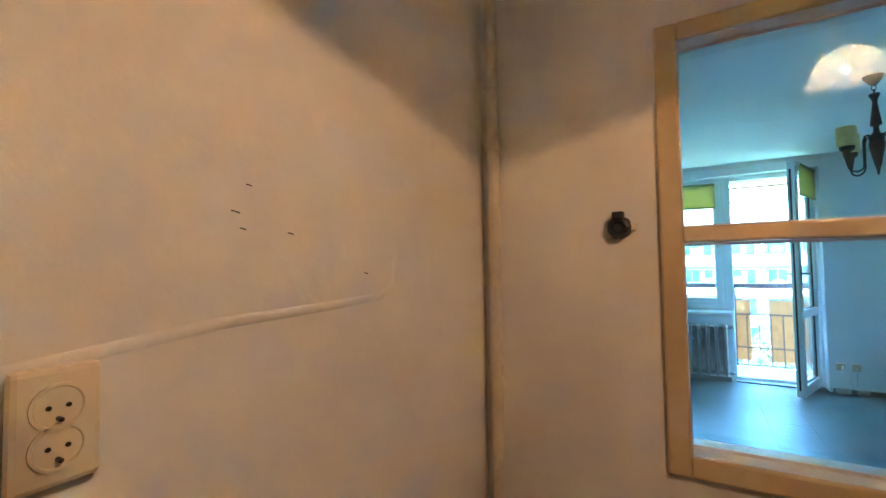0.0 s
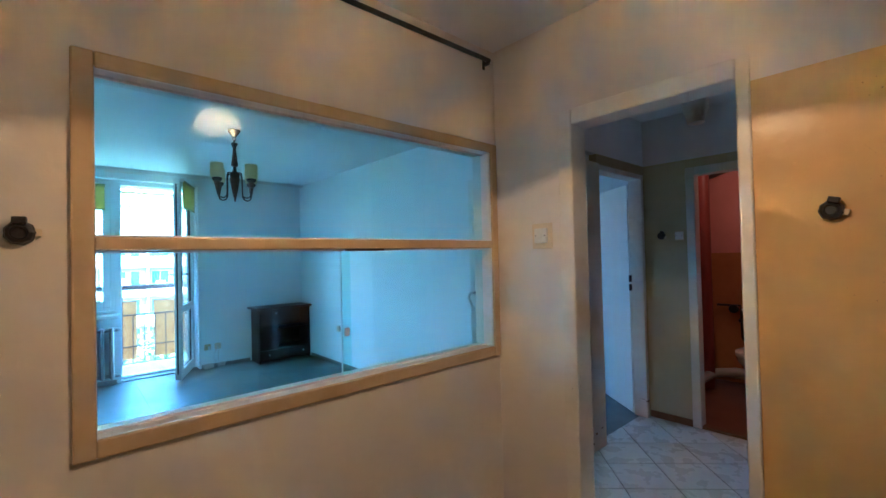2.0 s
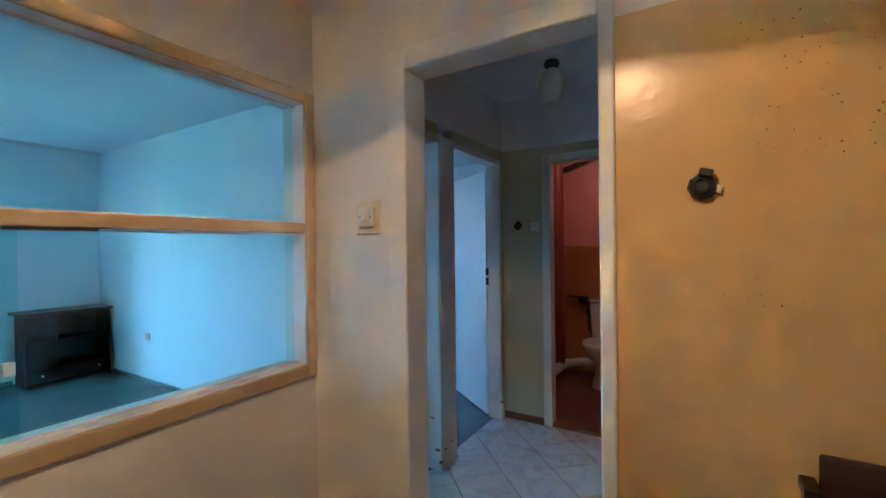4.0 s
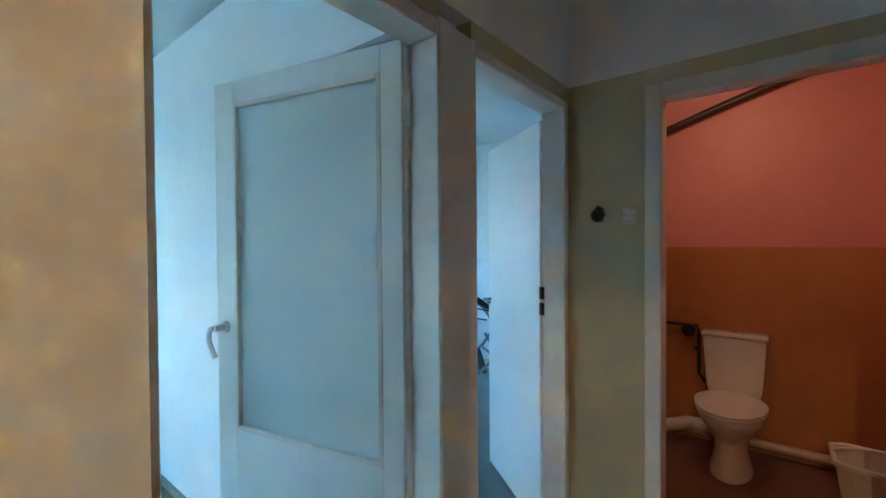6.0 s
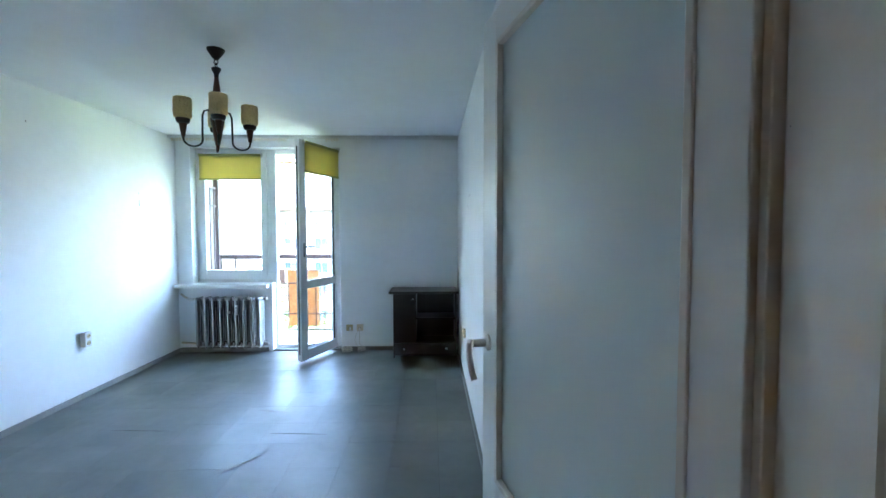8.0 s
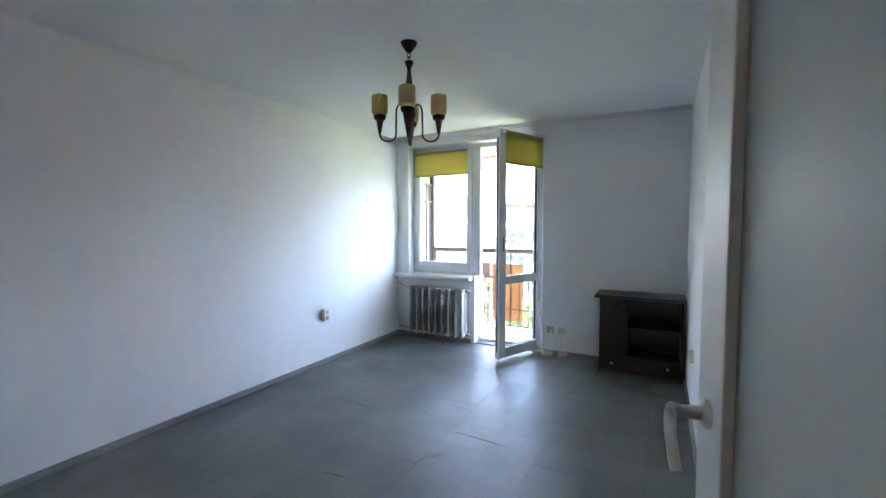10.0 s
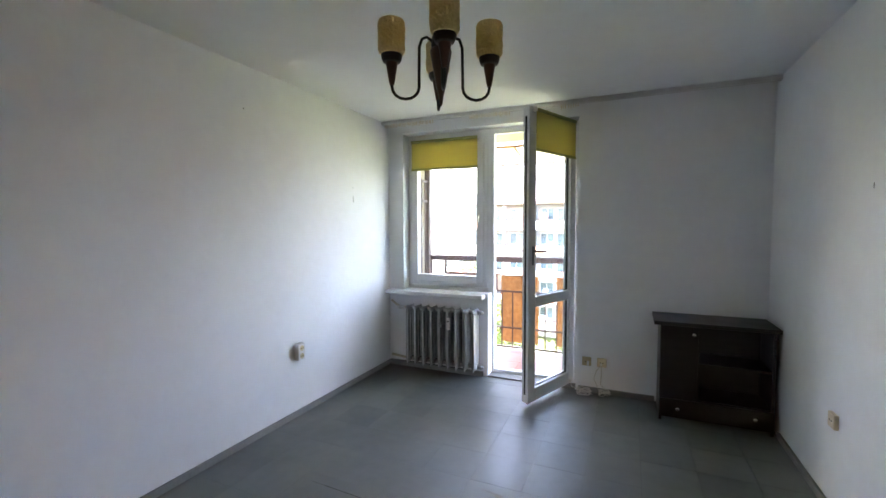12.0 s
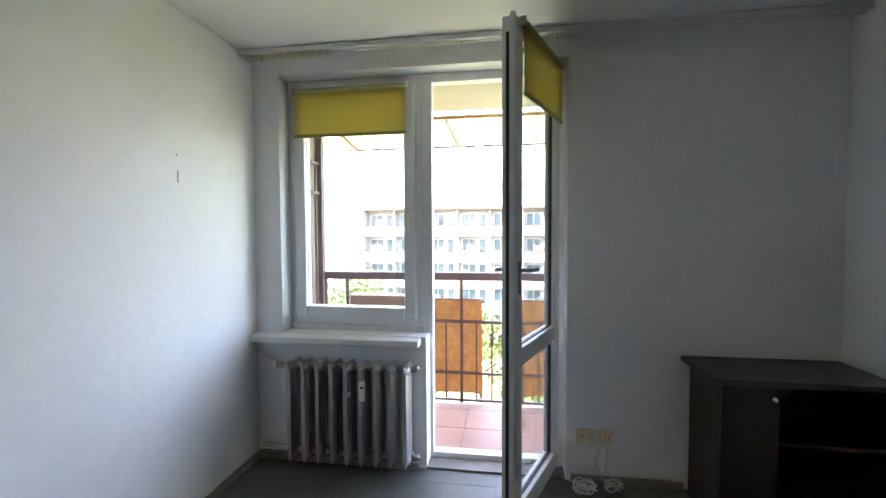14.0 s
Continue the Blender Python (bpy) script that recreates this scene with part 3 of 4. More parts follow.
def radiator(x0, y, z0, z1, sections, pitch):
    r = tagged(empty("radiator", pose(x0, y, 0)), "old silver-painted cast iron column radiator under the window sill", "radiator")
    for k in range(sections):
        bm = bmesh.new()
        cx = k * pitch
        w = .022
        for yy in (-.045, .0, .045):
            prof = [(cx, yy, z0 + .03), (cx, yy, z0 + .06), (cx, yy, z1 - .06), (cx, yy, z1 - .03)]
            tube(prof, .017, 8, bm)
        for zc, sgn in ((z0 + .03, -1), (z1 - .03, 1)):
            lathe([(.004, -.078), (.016, -.07), (.026, -.045), (.026, .045), (.016, .07), (.004, .078)], 10, bm, Matrix.Translation((cx, 0, zc)) @ Matrix.Rotation(math.pi / 2, 4, "X"))
            lathe([(.02, -pitch / 2 + .001), (.02, pitch / 2 - .001)], 10, bm, Matrix.Translation((cx, 0, zc)) @ Matrix.Rotation(math.pi / 2, 4, "Y"))
        for yy, dd in ((-.078, .028), (.078, -.028)):
            rib = [(cx, z0 - .012), (cx + .021, z0 + .045), (cx + .019, z1 - .055), (cx, z1 - .002), (cx - .019, z1 - .055), (cx - .021, z0 + .045)]
            fa = [bm.verts.new((x + (cx - x) * .45, yy, z)) for x, z in rib]
            ba = [bm.verts.new((x, yy + dd, z)) for x, z in rib]
            bm.faces.new(fa)
            bm.faces.new(ba)
            for q in range(6):
                bm.faces.new((fa[q], fa[(q + 1) % 6], ba[(q + 1) % 6], ba[q]))
        part("section", bm, SILVER, r, smooth=True)
    for z in (z0 + .03, z1 - .03):
        part("end_plug", lathe([(.018, 0), (.022, .004), (.022, .02), (.014, .024), (.014, .034)], 6, None, Matrix.Translation(((sections - 1) * pitch + pitch / 2, 0, z)) @ Matrix.Rotation(math.pi / 2, 4, "Y")), SILVER, r)
    bm = tube([(-.04, 0, z1 - .03), (-.10, 0, z1 - .03), (-.16, .0, z1 - .01), (-.215, .0, z1 + .03)], .011, 8)
    part("supply_pipe", bm, PIPEPAINT, r, "white-painted supply pipe", smooth=True)
    part("return_pipe", tube([(-.03, 0, z0 + .03), (-.215, .0, z0 + .045)], .012, 8), PIPEPAINT, r, "white-painted return pipe", smooth=True)
    v = part("valve", lathe([(.012, 0), (.02, .004), (.021, .05), (.017, .062)], 14, None, pose(-.07, -.012, z1 - .035, 75, 0, -25)), WHITEPLASTIC, r, "white ribbed thermostat valve head", smooth=True)
    part("meter", boxes((.435, .470, -.092, -.0725, z1 - .20, z1 - .085), bevel=.004), WHITEPLASTIC, r, "white heat meter")
    part("meter_display", boxes((.443, .461, -.094, -.0915, z1 - .125, z1 - .113)), HOLE, r, "dark small display")
    part("clip", boxes((.355, .385, -.085, -.07, z1 - .185, z1 - .155), bevel=.005), SILVER, r)
    return r


radiator(-.285, 6.055, .085, .665, 9, .087)


def cabinet():
    c = tagged(empty("cabinet", pose(1.955, 5.79, 0)), "dark wenge low cabinet with open shelves in the corner", "cabinet")
    W, D, T = .705, .335, .018
    part("side_panel", boxes((0, T, .012, D, 0, .722), bevel=.0015), DARKWOOD, c)
    part("side_panel", boxes((W - T, W, .012, D, 0, .722), bevel=.0015), DARKWOOD, c)
    part("back_panel", boxes((T, W - T, D - .006, D, .02, .722)), DARKWOOD, c)
    part("bottom_panel", boxes((T, W - T, .02, D - .006, .03, .048)), DARKWOOD, c)
    part("top", boxes((-.045, W + .018, -.035, D + .015, .722, .75), bevel=.006), DARKTOP, c, "worn dark top with overhang")
    part("divider", boxes((.235, .253, .012, D - .006, .175, .722)), DARKWOOD, c)
    part("shelf", boxes((.253, W - T, .02, D - .006, .43, .448)), DARKWOOD, c)
    part("shelf", boxes((T, W - T, .02, D - .006, .162, .178)), DARKWOOD, c)
    d = part("door", boxes((.003, .243, -.006, .0115, .175, .718), bevel=.002), DARKWOOD, c)
    f = part("drawer_front", boxes((.003, W - .003, -.006, .0115, .035, .171), bevel=.002), DARKWOOD, c)
    for x, z, host in ((.215, .665, d), (.12, .105, f), (.59, .11, f)):
        part("knob", lathe([(.006, 0), (.006, .008), (.013, .013), (.0135, .019), (.009, .024), (.002, .025)], 14, None, Matrix.Translation((x, -.006, z)) @ Matrix.Rotation(math.pi / 2, 4, "X")), CHROME, host, "chrome knob", smooth=True)


cabinet()


def chandelier(x, y):
    c = tagged(empty("chandelier", pose(x, y, 0)), "chandelier with brown turned wood, bronze arms and four amber glass shades", "chandelier")
    part("canopy", lathe([(.002, H - .0005), (.050, H - .001), (.048, H - .012), (.022, H - .05), (.010, H - .062)], 20), BRONZE, c, smooth=True)
    ring = bmesh.new()
    for z, t in ((H - .075, 0), (H - .098, 1)):
        tube([Vector((x1, 0, z) if t == 0 else (0, x1, z)) + Vector((0, 0, z1)) for x1, z1 in ((.012 * math.cos(a), .016 * math.sin(a)) for a in [2 * math.pi * k / 10 for k in range(10)])], .0028, 6, ring, True)
    part("chain", ring, BRONZE, c, "two bronze chain rings", smooth=True)
    part("cup", lathe([(.006, 2.395), (.026, 2.388), (.026, 2.378), (.013, 2.35), (.012, 2.335)], 16), BRONZE, c, smooth=True)
    part("stem", lathe([(.011, 2.335), (.013, 2.32), (.027, 2.205), (.027, 2.195), (.012, 2.185)], 16), TURNED, c, smooth=True)
    part("hub", lathe([(.012, 2.185), (.016, 2.15), (.032, 2.135), (.036, 2.11), (.034, 2.095)], 16), BRONZE, c, smooth=True)
    part("finial", lathe([(.034, 2.0949), (.040, 2.085), (.036, 2.06), (.030, 2.03), (.018, 1.96), (.009, 1.925), (.006, 1.9), (.001, 1.887)], 16), TURNED, c, smooth=True)
    R = .178
    for k in range(4):
        a = radians(-62 + 90 * k)
        u = Vector((math.cos(a), math.sin(a), 0))
        Z = Vector((0, 0, 1))
        pts = [u * .03 + Z * 2.12, u * .05 + Z * 2.135, u * .068 + Z * 2.128, u * .078 + Z * 2.10, u * .080 + Z * 2.0]
        pts += [u * (.129 - .049 * math.cos(b)) + Z * (1.955 - .042 * math.sin(b)) for b in [math.pi * j / 8 for j in range(9)]]
        pts.append(u * R + Z * 1.975)
        part("arm", tube(pts, .0055, 7), BRONZE, c, "curved dark bronze arm", smooth=True)
        m = Matrix.Translation(u * R)
        part("socket_cone", lathe([(.008, 1.962), (.011, 1.975), (.021, 2.035), (.022, 2.04)], 14, None, m), TURNED, c, smooth=True)
        part("shade_holder", lathe([(.022, 2.0401), (.032, 2.043), (.037, 2.055), (.038, 2.068), (.032, 2.070)], 16, None, m), BRONZE, c, smooth=True)
        bm = bmesh.new()
        n, rings = 28, []
        prof = [(.040, 2.0705), (.046, 2.075), (.048, 2.085), (.0485, 2.11), (.0485, 2.135), (.0485, 2.16), (.048, 2.18), (.045, 2.187), (.043, 2.187), (.0445, 2.175), (.045, 2.13), (.045, 2.09), (.040, 2.074)]
        for j, (r, z) in enumerate(prof):
            row = []
            for i in range(n):
                w = 0.0018 * math.sin(i * 2 * math.pi * 9 / n + j * 2.1) if 1 < j < 7 else 0
                t = 2 * math.pi * i / n
                row.append(bm.verts.new(((r + w) * math.cos(t), (r + w) * math.sin(t), z)))
            rings.append(row)
        for p, q in zip(rings, rings[1:]):
            for i in range(n):
                bm.faces.new((p[i], p[(i + 1) % n], q[(i + 1) % n], q[i]))
        bmesh.ops.transform(bm, matrix=m, verts=bm.verts)
        part("shade", bm, AMBER, c, "pressed amber glass shade", smooth=True)


chandelier(1.095, 3.74)


def box_socket(name, m, mat, label, holes=2):
    s = tagged(empty(name, m), label, "power socket")
    part("plate", boxes((-.038, .038, -.022, -.0005, -.038, .038), bevel=.006), mat, s)
    for k in range(holes):
        part("pin_hole", lathe([(.004, 0), (.004, .002)], 10, None, Matrix.Translation((-.01 + .02 * k, -.0215, 0)) @ Matrix.Rotation(math.pi / 2, 4, "X")), HOLE, s)
    return s


# double socket on the west wall
s = tagged(empty("double_socket", pose(XWL, 4.778, .498, 0, 0, 90)), "white surface-mounted double power socket on the wall", "power socket")
part("housing", boxes((-.035, .035, -.045, -.0005, -.062, .062), bevel=.006), WHITEPLASTIC, s)
for z in (-.03, .03):
    part("well", lathe([(.021, 0), (.021, .0015), (.018, .0016), (.017, .0005)], 18, None, Matrix.Translation((0, -.045, z)) @ Matrix.Rotation(math.pi / 2, 4, "X")), OLDPLASTIC, s, "round recess", smooth=True)
    part("pin_hole", boxes((-.012, -.006, -.0475, -.046, z - .003, z + .003), (.006, .012, -.0475, -.046, z - .003, z + .003)), HOLE, s)
box_socket("wall_socket", pose(XR, 4.97, .478, 0, 0, -90), CREAMPLASTIC, "cream round-edged power socket on the wall")
s1 = box_socket("brown_socket", pose(1.408, YN, .27), OLDPLASTIC, "yellowed cable socket with a white plug on the wall")
part("plug", boxes((.004, .02, -.05, -.0225, -.03, .01), bevel=.004), WHITEPLASTIC, s1, "white plug")
s2 = box_socket("cream_socket", pose(1.531, YN, .272), CREAMPLASTIC, "cream telephone socket with a cable on the wall")
part("plug", boxes((-.012, .004, -.036, -.0225, -.022, -.004), bevel=.003), WHITEPLASTIC, s2)


def coil(name, cx, cy, r, turns, lead, seed):
    rnd = random.Random(seed)
    pts = [Vector(p) for p in lead]
    for k in range(turns * 12):
        a = 2 * math.pi * k / 12
        tilt = rnd.uniform(-.006, .006)
        rr = r * (1 + .18 * math.sin(k * .37) + rnd.uniform(-.05, .05))
        pts.append(Vector((cx + rr * math.cos(a), cy + .6 * rr * math.sin(a), .012 + .022 * (1 + math.sin(a + k * .11)) + k * .0002 + tilt)))
    tagged(mesh_object(name, tube(pts, .0032, 6), CABLE, smooth=True), "coiled off-white cable lying on the floor by the wall", "cable", "coiled cables")


coil("coiled_cable", 1.40, 6.03, .055, 6, [(1.27, 6.10, .10), (1.29, 6.08, .05)], 3)
coil("coiled_cable", 1.56, 6.07, .042, 4, [(1.528, 6.12, .255), (1.53, 6.115, .18), (1.525, 6.11, .09)], 5)
tagged(mesh_object("loose_cable", tube([(1.525, 6.118, .255), (1.49, 6.12, .2), (1.47, 6.12, .13), (1.50, 6.115, .06), (1.53, 6.08, .012)], .0025, 6), CABLE, smooth=True), "thin off-white cable hanging from the socket", "cable")

# obscured-glass door, open into the living room
hinge, free = Vector((2.748, 1.566)), Vector((2.555, 2.405))
dl = (free - hinge)
gd = tagged(empty("glazed_door", pose(hinge.x, hinge.y, 0, 0, 0, math.degrees(math.atan2(dl.y, dl.x)))), "off-white door with a large obscured glass pane, standing open", "door")
LG = dl.length
bm = bmesh.new()
P0, P1, PB, PT = .090, LG - .105, .698, 1.930
for x0, x1, z0, z1 in ((.012, P0, .012, 2.02), (P1, LG, .012, 2.02), (P0, P1, .012, PB), (P0, P1, PT, 2.02)):
    box(bm, x0, x1, -.02, .02, z0, z1, .003)
part("door_panel", bm, DOORPAINT, gd)
p = part("pane", boxes((P0 + .001, P1 - .001, -.003, .003, PB + .001, PT - .001)), FROSTED, gd, "pale obscured glass")
for s in (-1, 1):
    bm = bmesh.new()
    for x0, x1, z0, z1 in ((P0 - .002, P0 + .014, PB - .002, PT + .002), (P1 - .014, P1 + .002, PB - .002, PT + .002), (P0 + .014, P1 - .014, PB - .002, PB + .014), (P0 + .014, P1 - .014, PT - .014, PT + .002)):
        box(bm, x0, x1, s * .0045 if s > 0 else -.0235, .0235 if s > 0 else -.0045, z0, z1, .003)
    part("glazing_bead", bm, CASING, gd)
    hb = bmesh.new()
    lathe([(.024, 0), (.024, .006), (.019, .010), (.012, .011), (.011, .05)], 16, hb, Matrix.Translation((LG - .05, s * .02, 1.085)) @ Matrix.Rotation(-s * math.pi / 2, 4, "X"))
    tube([(LG - .045, s * .066, 1.085), (LG - .03, s * .070, 1.083), (LG - .018, s * .070, 1.065), (LG - .016, s * .069, 1.035), (LG - .035, s * .066, .99), (LG - .045, s * .064, .975)] if s > 0 else [(LG - .05, s * .066, 1.085), (LG - .075, s * .072, 1.084), (LG - .11, s * .072, 1.075), (LG - .14, s * .07, 1.05), (LG - .145, s * .068, 1.0)], .0105, 9, hb)
    part("handle", hb, WHITEPLASTIC, gd, "white plastic lever handle", smooth=True)
for z in (.25, 1.75):
    part("hinge", lathe([(.009, z), (.009, z + .11)], 10, None, Matrix.Translation((-.012, .018, 0))), CASING, gd, smooth=True)
part("latch_plate", boxes((LG + .0003, LG + .002, -.01, .01, .98, 1.16)), BLACKMETAL, gd)

# bedroom door leaf
bl = tagged(empty("plain_door", pose(3.672, 1.566, 0, 0, 0, 53)), "plain off-white bedroom door standing open", "door")
part("door_panel", boxes((0, .70, -.02, .02, .012, 1.975), bevel=.003), DOORPAINT, bl)
part("handle", tube([(.66, .02, 1.05), (.66, .065, 1.05), (.55, .07, 1.045)], .009, 8), ALU, bl, smooth=True)
for z in (1.06, 1.135):
    part("hinge", boxes((-.030, -.012, .012, .03, z, z + .058)), BLACKMETAL, bl, "black hinge leaf")

# ---------------------------------------------------------------- kitchen and hall fittings


def torn_socket(name, m):
    """Black round wall box with a cracked cover, its cover hanging askew."""
    m = m @ Matrix.Scale(.8, 4)
    s = tagged(empty(name, m), "black old round wall socket, broken open, on the wall", "wall socket", "black broken sockets")
    part("base", lathe([(.040, 0), (.040, .012), (.034, .03), (.022, .036), (.018, .03)], 9, None, Matrix.Rotation(math.pi / 2, 4, "X")), BLACKPLASTIC, s)
    part("cover", boxes((-.018, .018, -.045, -.012, .026, .05), bevel=.004), BLACKPLASTIC, s)
    part("lug", boxes((.03, .052, -.016, -.001, -.012, .012), bevel=.003), CREAMPLASTIC, s, "broken pale plaster edge")
    part("rim", tube(arc_points((0, -.034, 0), .021, 0, 2 * math.pi * .93, 14, (1, 0, 0), (0, 0, 1)), .004, 6), BLACKMETAL, s, smooth=True)
    return s


torn_socket("broken_wall_socket", pose(-.07, YP0, 1.476))
torn_socket("broken_wall_socket", pose(XK0, .078, 1.506, 0, 15, -90))
torn_socket("broken_wall_socket", pose(XE0, 1.324, 1.52, 0, 25, -90))


def light_switch(m, w, label, back=True):
    s = tagged(empty("light_switch", m), label, "light switch")
    if back:
        part("backplate", boxes((-w, w, -.006, -.0005, -w * 1.1, w * 1.05), bevel=.003), CREAMPLASTIC, s, "cream plate")
    part("housing", boxes((-.036, .036, -.022, -.0062, -.036, .036), bevel=.005), WHITEPLASTIC, s)
    part("rocker", boxes((-.013, .013, -.028, -.0222, -.015, .015), bevel=.003), WHITEPLASTIC, s)
    for x in (-.026, .026):
        part("screw", lathe([(.003, 0), (.003, .001)], 8, None, Matrix.Translation((x, -.0221, 0)) @ Matrix.Rotation(math.pi / 2, 4, "X")), BLACKMETAL, s)
    return s


light_switch(pose(XK0, 1.136, 1.482, 0, 0, -90), .058, "white rocker switch on a cream plate beside the door")
light_switch(pose(XE0, 1.187, 1.514, 0, 0, -90) @ Matrix.Scale(.82, 4), .04, "white rocker switch on the olive hall wall")

# double socket on the kitchen wall
s = tagged(empty("double_socket", pose(XWK, .384, 1.228, 0, 0, 90) @ Matrix.Scale(.82, 4)), "cream flush double power socket on the kitchen wall", "power socket")
part("housing", boxes((-.045, .045, -.02, -.0005, -.072, .072), bevel=.008), CREAMPLASTIC, s)
for z in (-.024, .024):
    w = lathe([(.0285, .0), (.0285, .003), (.025, .003), (.0235, .0005), (.001, .0004)], 22, None, Matrix.Translation((0, -.02, z)) @ Matrix.Rotation(math.pi / 2, 4, "X"))
    part("well", w, CREAMPLASTIC, s, smooth=True)
    for x in (-.0095, .0095):
        part("pin_hole", lathe([(.003, 0), (.003, .0012)], 10, None, Matrix.Translation((x, -.0204, z)) @ Matrix.Rotation(math.pi / 2, 4, "X")), HOLE, s)
    part("earth_pin", lathe([(.003, 0), (.003, .01), (.001, .012)], 8, None, Matrix.Translation((0, -.0204, z - .014)) @ Matrix.Rotation(math.pi / 2, 4, "X")), BRONZE, s)

# dents and old nails on the kitchen wall
for y, z, l in ((.60, 1.505, .006), (.576, 1.464, .014), (.59, 1.44, .008), (.675, 1.438, .008), (.86, 1.37, .004)):
    tagged(mesh_object("nail", tube([(XWK - .002, y, z), (XWK + .005, y + .001, z - .001), (XWK + .006, y + l * .7, z - .003)], .0011, 5), BRONZE), "small bent rusty nail in the kitchen wall", "nail", "nails in the kitchen wall")
bm = tube([(XWK - .0178, y, z) for y, z in ((.15, 1.265), (.4, 1.29), (.56, 1.306), (.77, 1.312), (.91, 1.32), (.955, 1.345), (.962, 1.41))], .02, 14)
structure("cable_ridge", bm, CREAM, "faint ridge of a plastered-over cable", smooth=True)

for x, y, z, h in ((XWL, 5.524, 1.70, .03), (XWL, 5.52, 1.80, .006), (XWL, 4.34, 2.22, .006), (XR, 4.72, 1.62, .012), (XR, 4.62, 1.70, .005), (XR, 4.55, 1.70, .008)):
    tagged(mesh_object("wall_scratch", boxes((x - .001, x + .001, y - .003, y + .003, z - h, z + h), bevel=.0004), SCREED), "small grey scratch in the white wall paint", "wall mark", "marks on the white walls")

# curtain rod over the glazed opening
cr = tagged(empty("curtain_rod"), "thin black curtain rod over the interior window", "curtain rod")
part("rod", tube([(.2, 1.395, 2.424), (1.705, 1.395, 2.424)], .0115, 10), BLACKMETAL, cr, smooth=True)
for x in (.45, 1.695):
    part("bracket", boxes((x - .008, x + .008, 1.39, YP0 - .0005, 2.402, 2.416), (x - .008, x + .008, 1.425, YP0 - .0005, 2.385, 2.44)), BLACKMETAL, cr)

# kitchen pendant
kp = tagged(empty("pendant_lamp", pose(LAMP.x, LAMP.y, 0)), "white opal glass dome pendant lamp, lit", "pendant lamp")
part("ceiling_rose", lathe([(.045, H - .0005), (.045, H - .01), (.02, H - .04)], 18), WHITEPLASTIC, kp, smooth=True)
part("cord", tube([(0, 0, H - .04), (0, 0, 2.285)], .004, 6), WHITEPLASTIC, kp)
part("lamp_holder", lathe([(.012, 2.30), (.022, 2.285), (.022, 2.23), (.016, 2.225)], 14), WHITEPLASTIC, kp, smooth=True)
prof = [(.024, 2.277), (.05, 2.271), (.085, 2.250), (.108, 2.215), (.118, 2.180), (.135, 2.153), (.147, 2.145), (.145, 2.142), (.131, 2.150), (.114, 2.179), (.104, 2.213), (.082, 2.246), (.05, 2.266), (.024, 2.272)]
part("shade", lathe(prof, 32), OPAL, kp, "opal glass dome", smooth=True)
part("bulb", lathe([(.012, 2.224), (.013, 2.215), (.0145, 2.213)], 12), glow_material("lit bulb", (1, .72, .42), 3), kp, smooth=True)

# hall ceiling lamp, unlit
hl = tagged(empty("hall_lamp", pose(3.16, .87, 0)), "frosted white vase-shaped hall ceiling lamp, unlit", "ceiling lamp")
part("holder", lathe([(.045, H - .0005), (.05, H - .02), (.035, H - .05)], 16), BLACKPLASTIC, hl, smooth=True)
part("shade", lathe([(.034, H - .0501), (.06, H - .07), (.078, H - .12), (.075, H - .17), (.058, H - .225), (.05, H - .26), (.001, H - .262)], 24), OPAL, hl, "frosted vase-shaped glass", smooth=True)

# cooker
ck = tagged(empty("cooker", pose(0, 0, 0)), "dark brown enamel cooker with raised lid against the yellow wall", "cooker")
part("body", boxes((1.22, 1.72, -.64, -.145, .03, .80), bevel=.008), COOKERLID, ck)
part("hob", boxes((1.205, 1.725, -.65, -.135, .80, .83), bevel=.006), BLACKMETAL, ck)
part("lid", boxes((1.665, 1.683, -.65, -.115, .838, .952), bevel=.007), COOKERLID, ck, "raised dark brown lid")
for k, z in enumerate((.765, .80, .835, .868)):
    part("hinge_bracket", boxes((1.60 + .012 * k, 1.70, -.114, -.090 + .004 * (k % 2), z, z + .026), bevel=.004), BLACKPLASTIC, ck, "black ribbed hinge bracket")
for y in (-.27, -.51):
    part("burner", lathe([(.05, .8305), (.05, .84), (.035, .85), (.03, .852)], 18, None, Matrix.Translation((1.45, y, 0))), BLACKMETAL, ck, smooth=True)
    g = bmesh.new()
    for d in (0, math.pi / 2):
        tube([(1.45 - .1 * math.cos(d), y - .1 * math.sin(d), .865), (1.45 + .1 * math.cos(d), y + .1 * math.sin(d), .865)], .004, 6, g)
    part("grate", g, BLACKMETAL, ck)
for x, y in ((1.24, -.62), (1.70, -.62), (1.24, -.165), (1.70, -.165)):
    part("foot", lathe([(.018, 0), (.018, .03)], 10, None, Matrix.Translation((x, y, 0))), BLACKMETAL, ck)

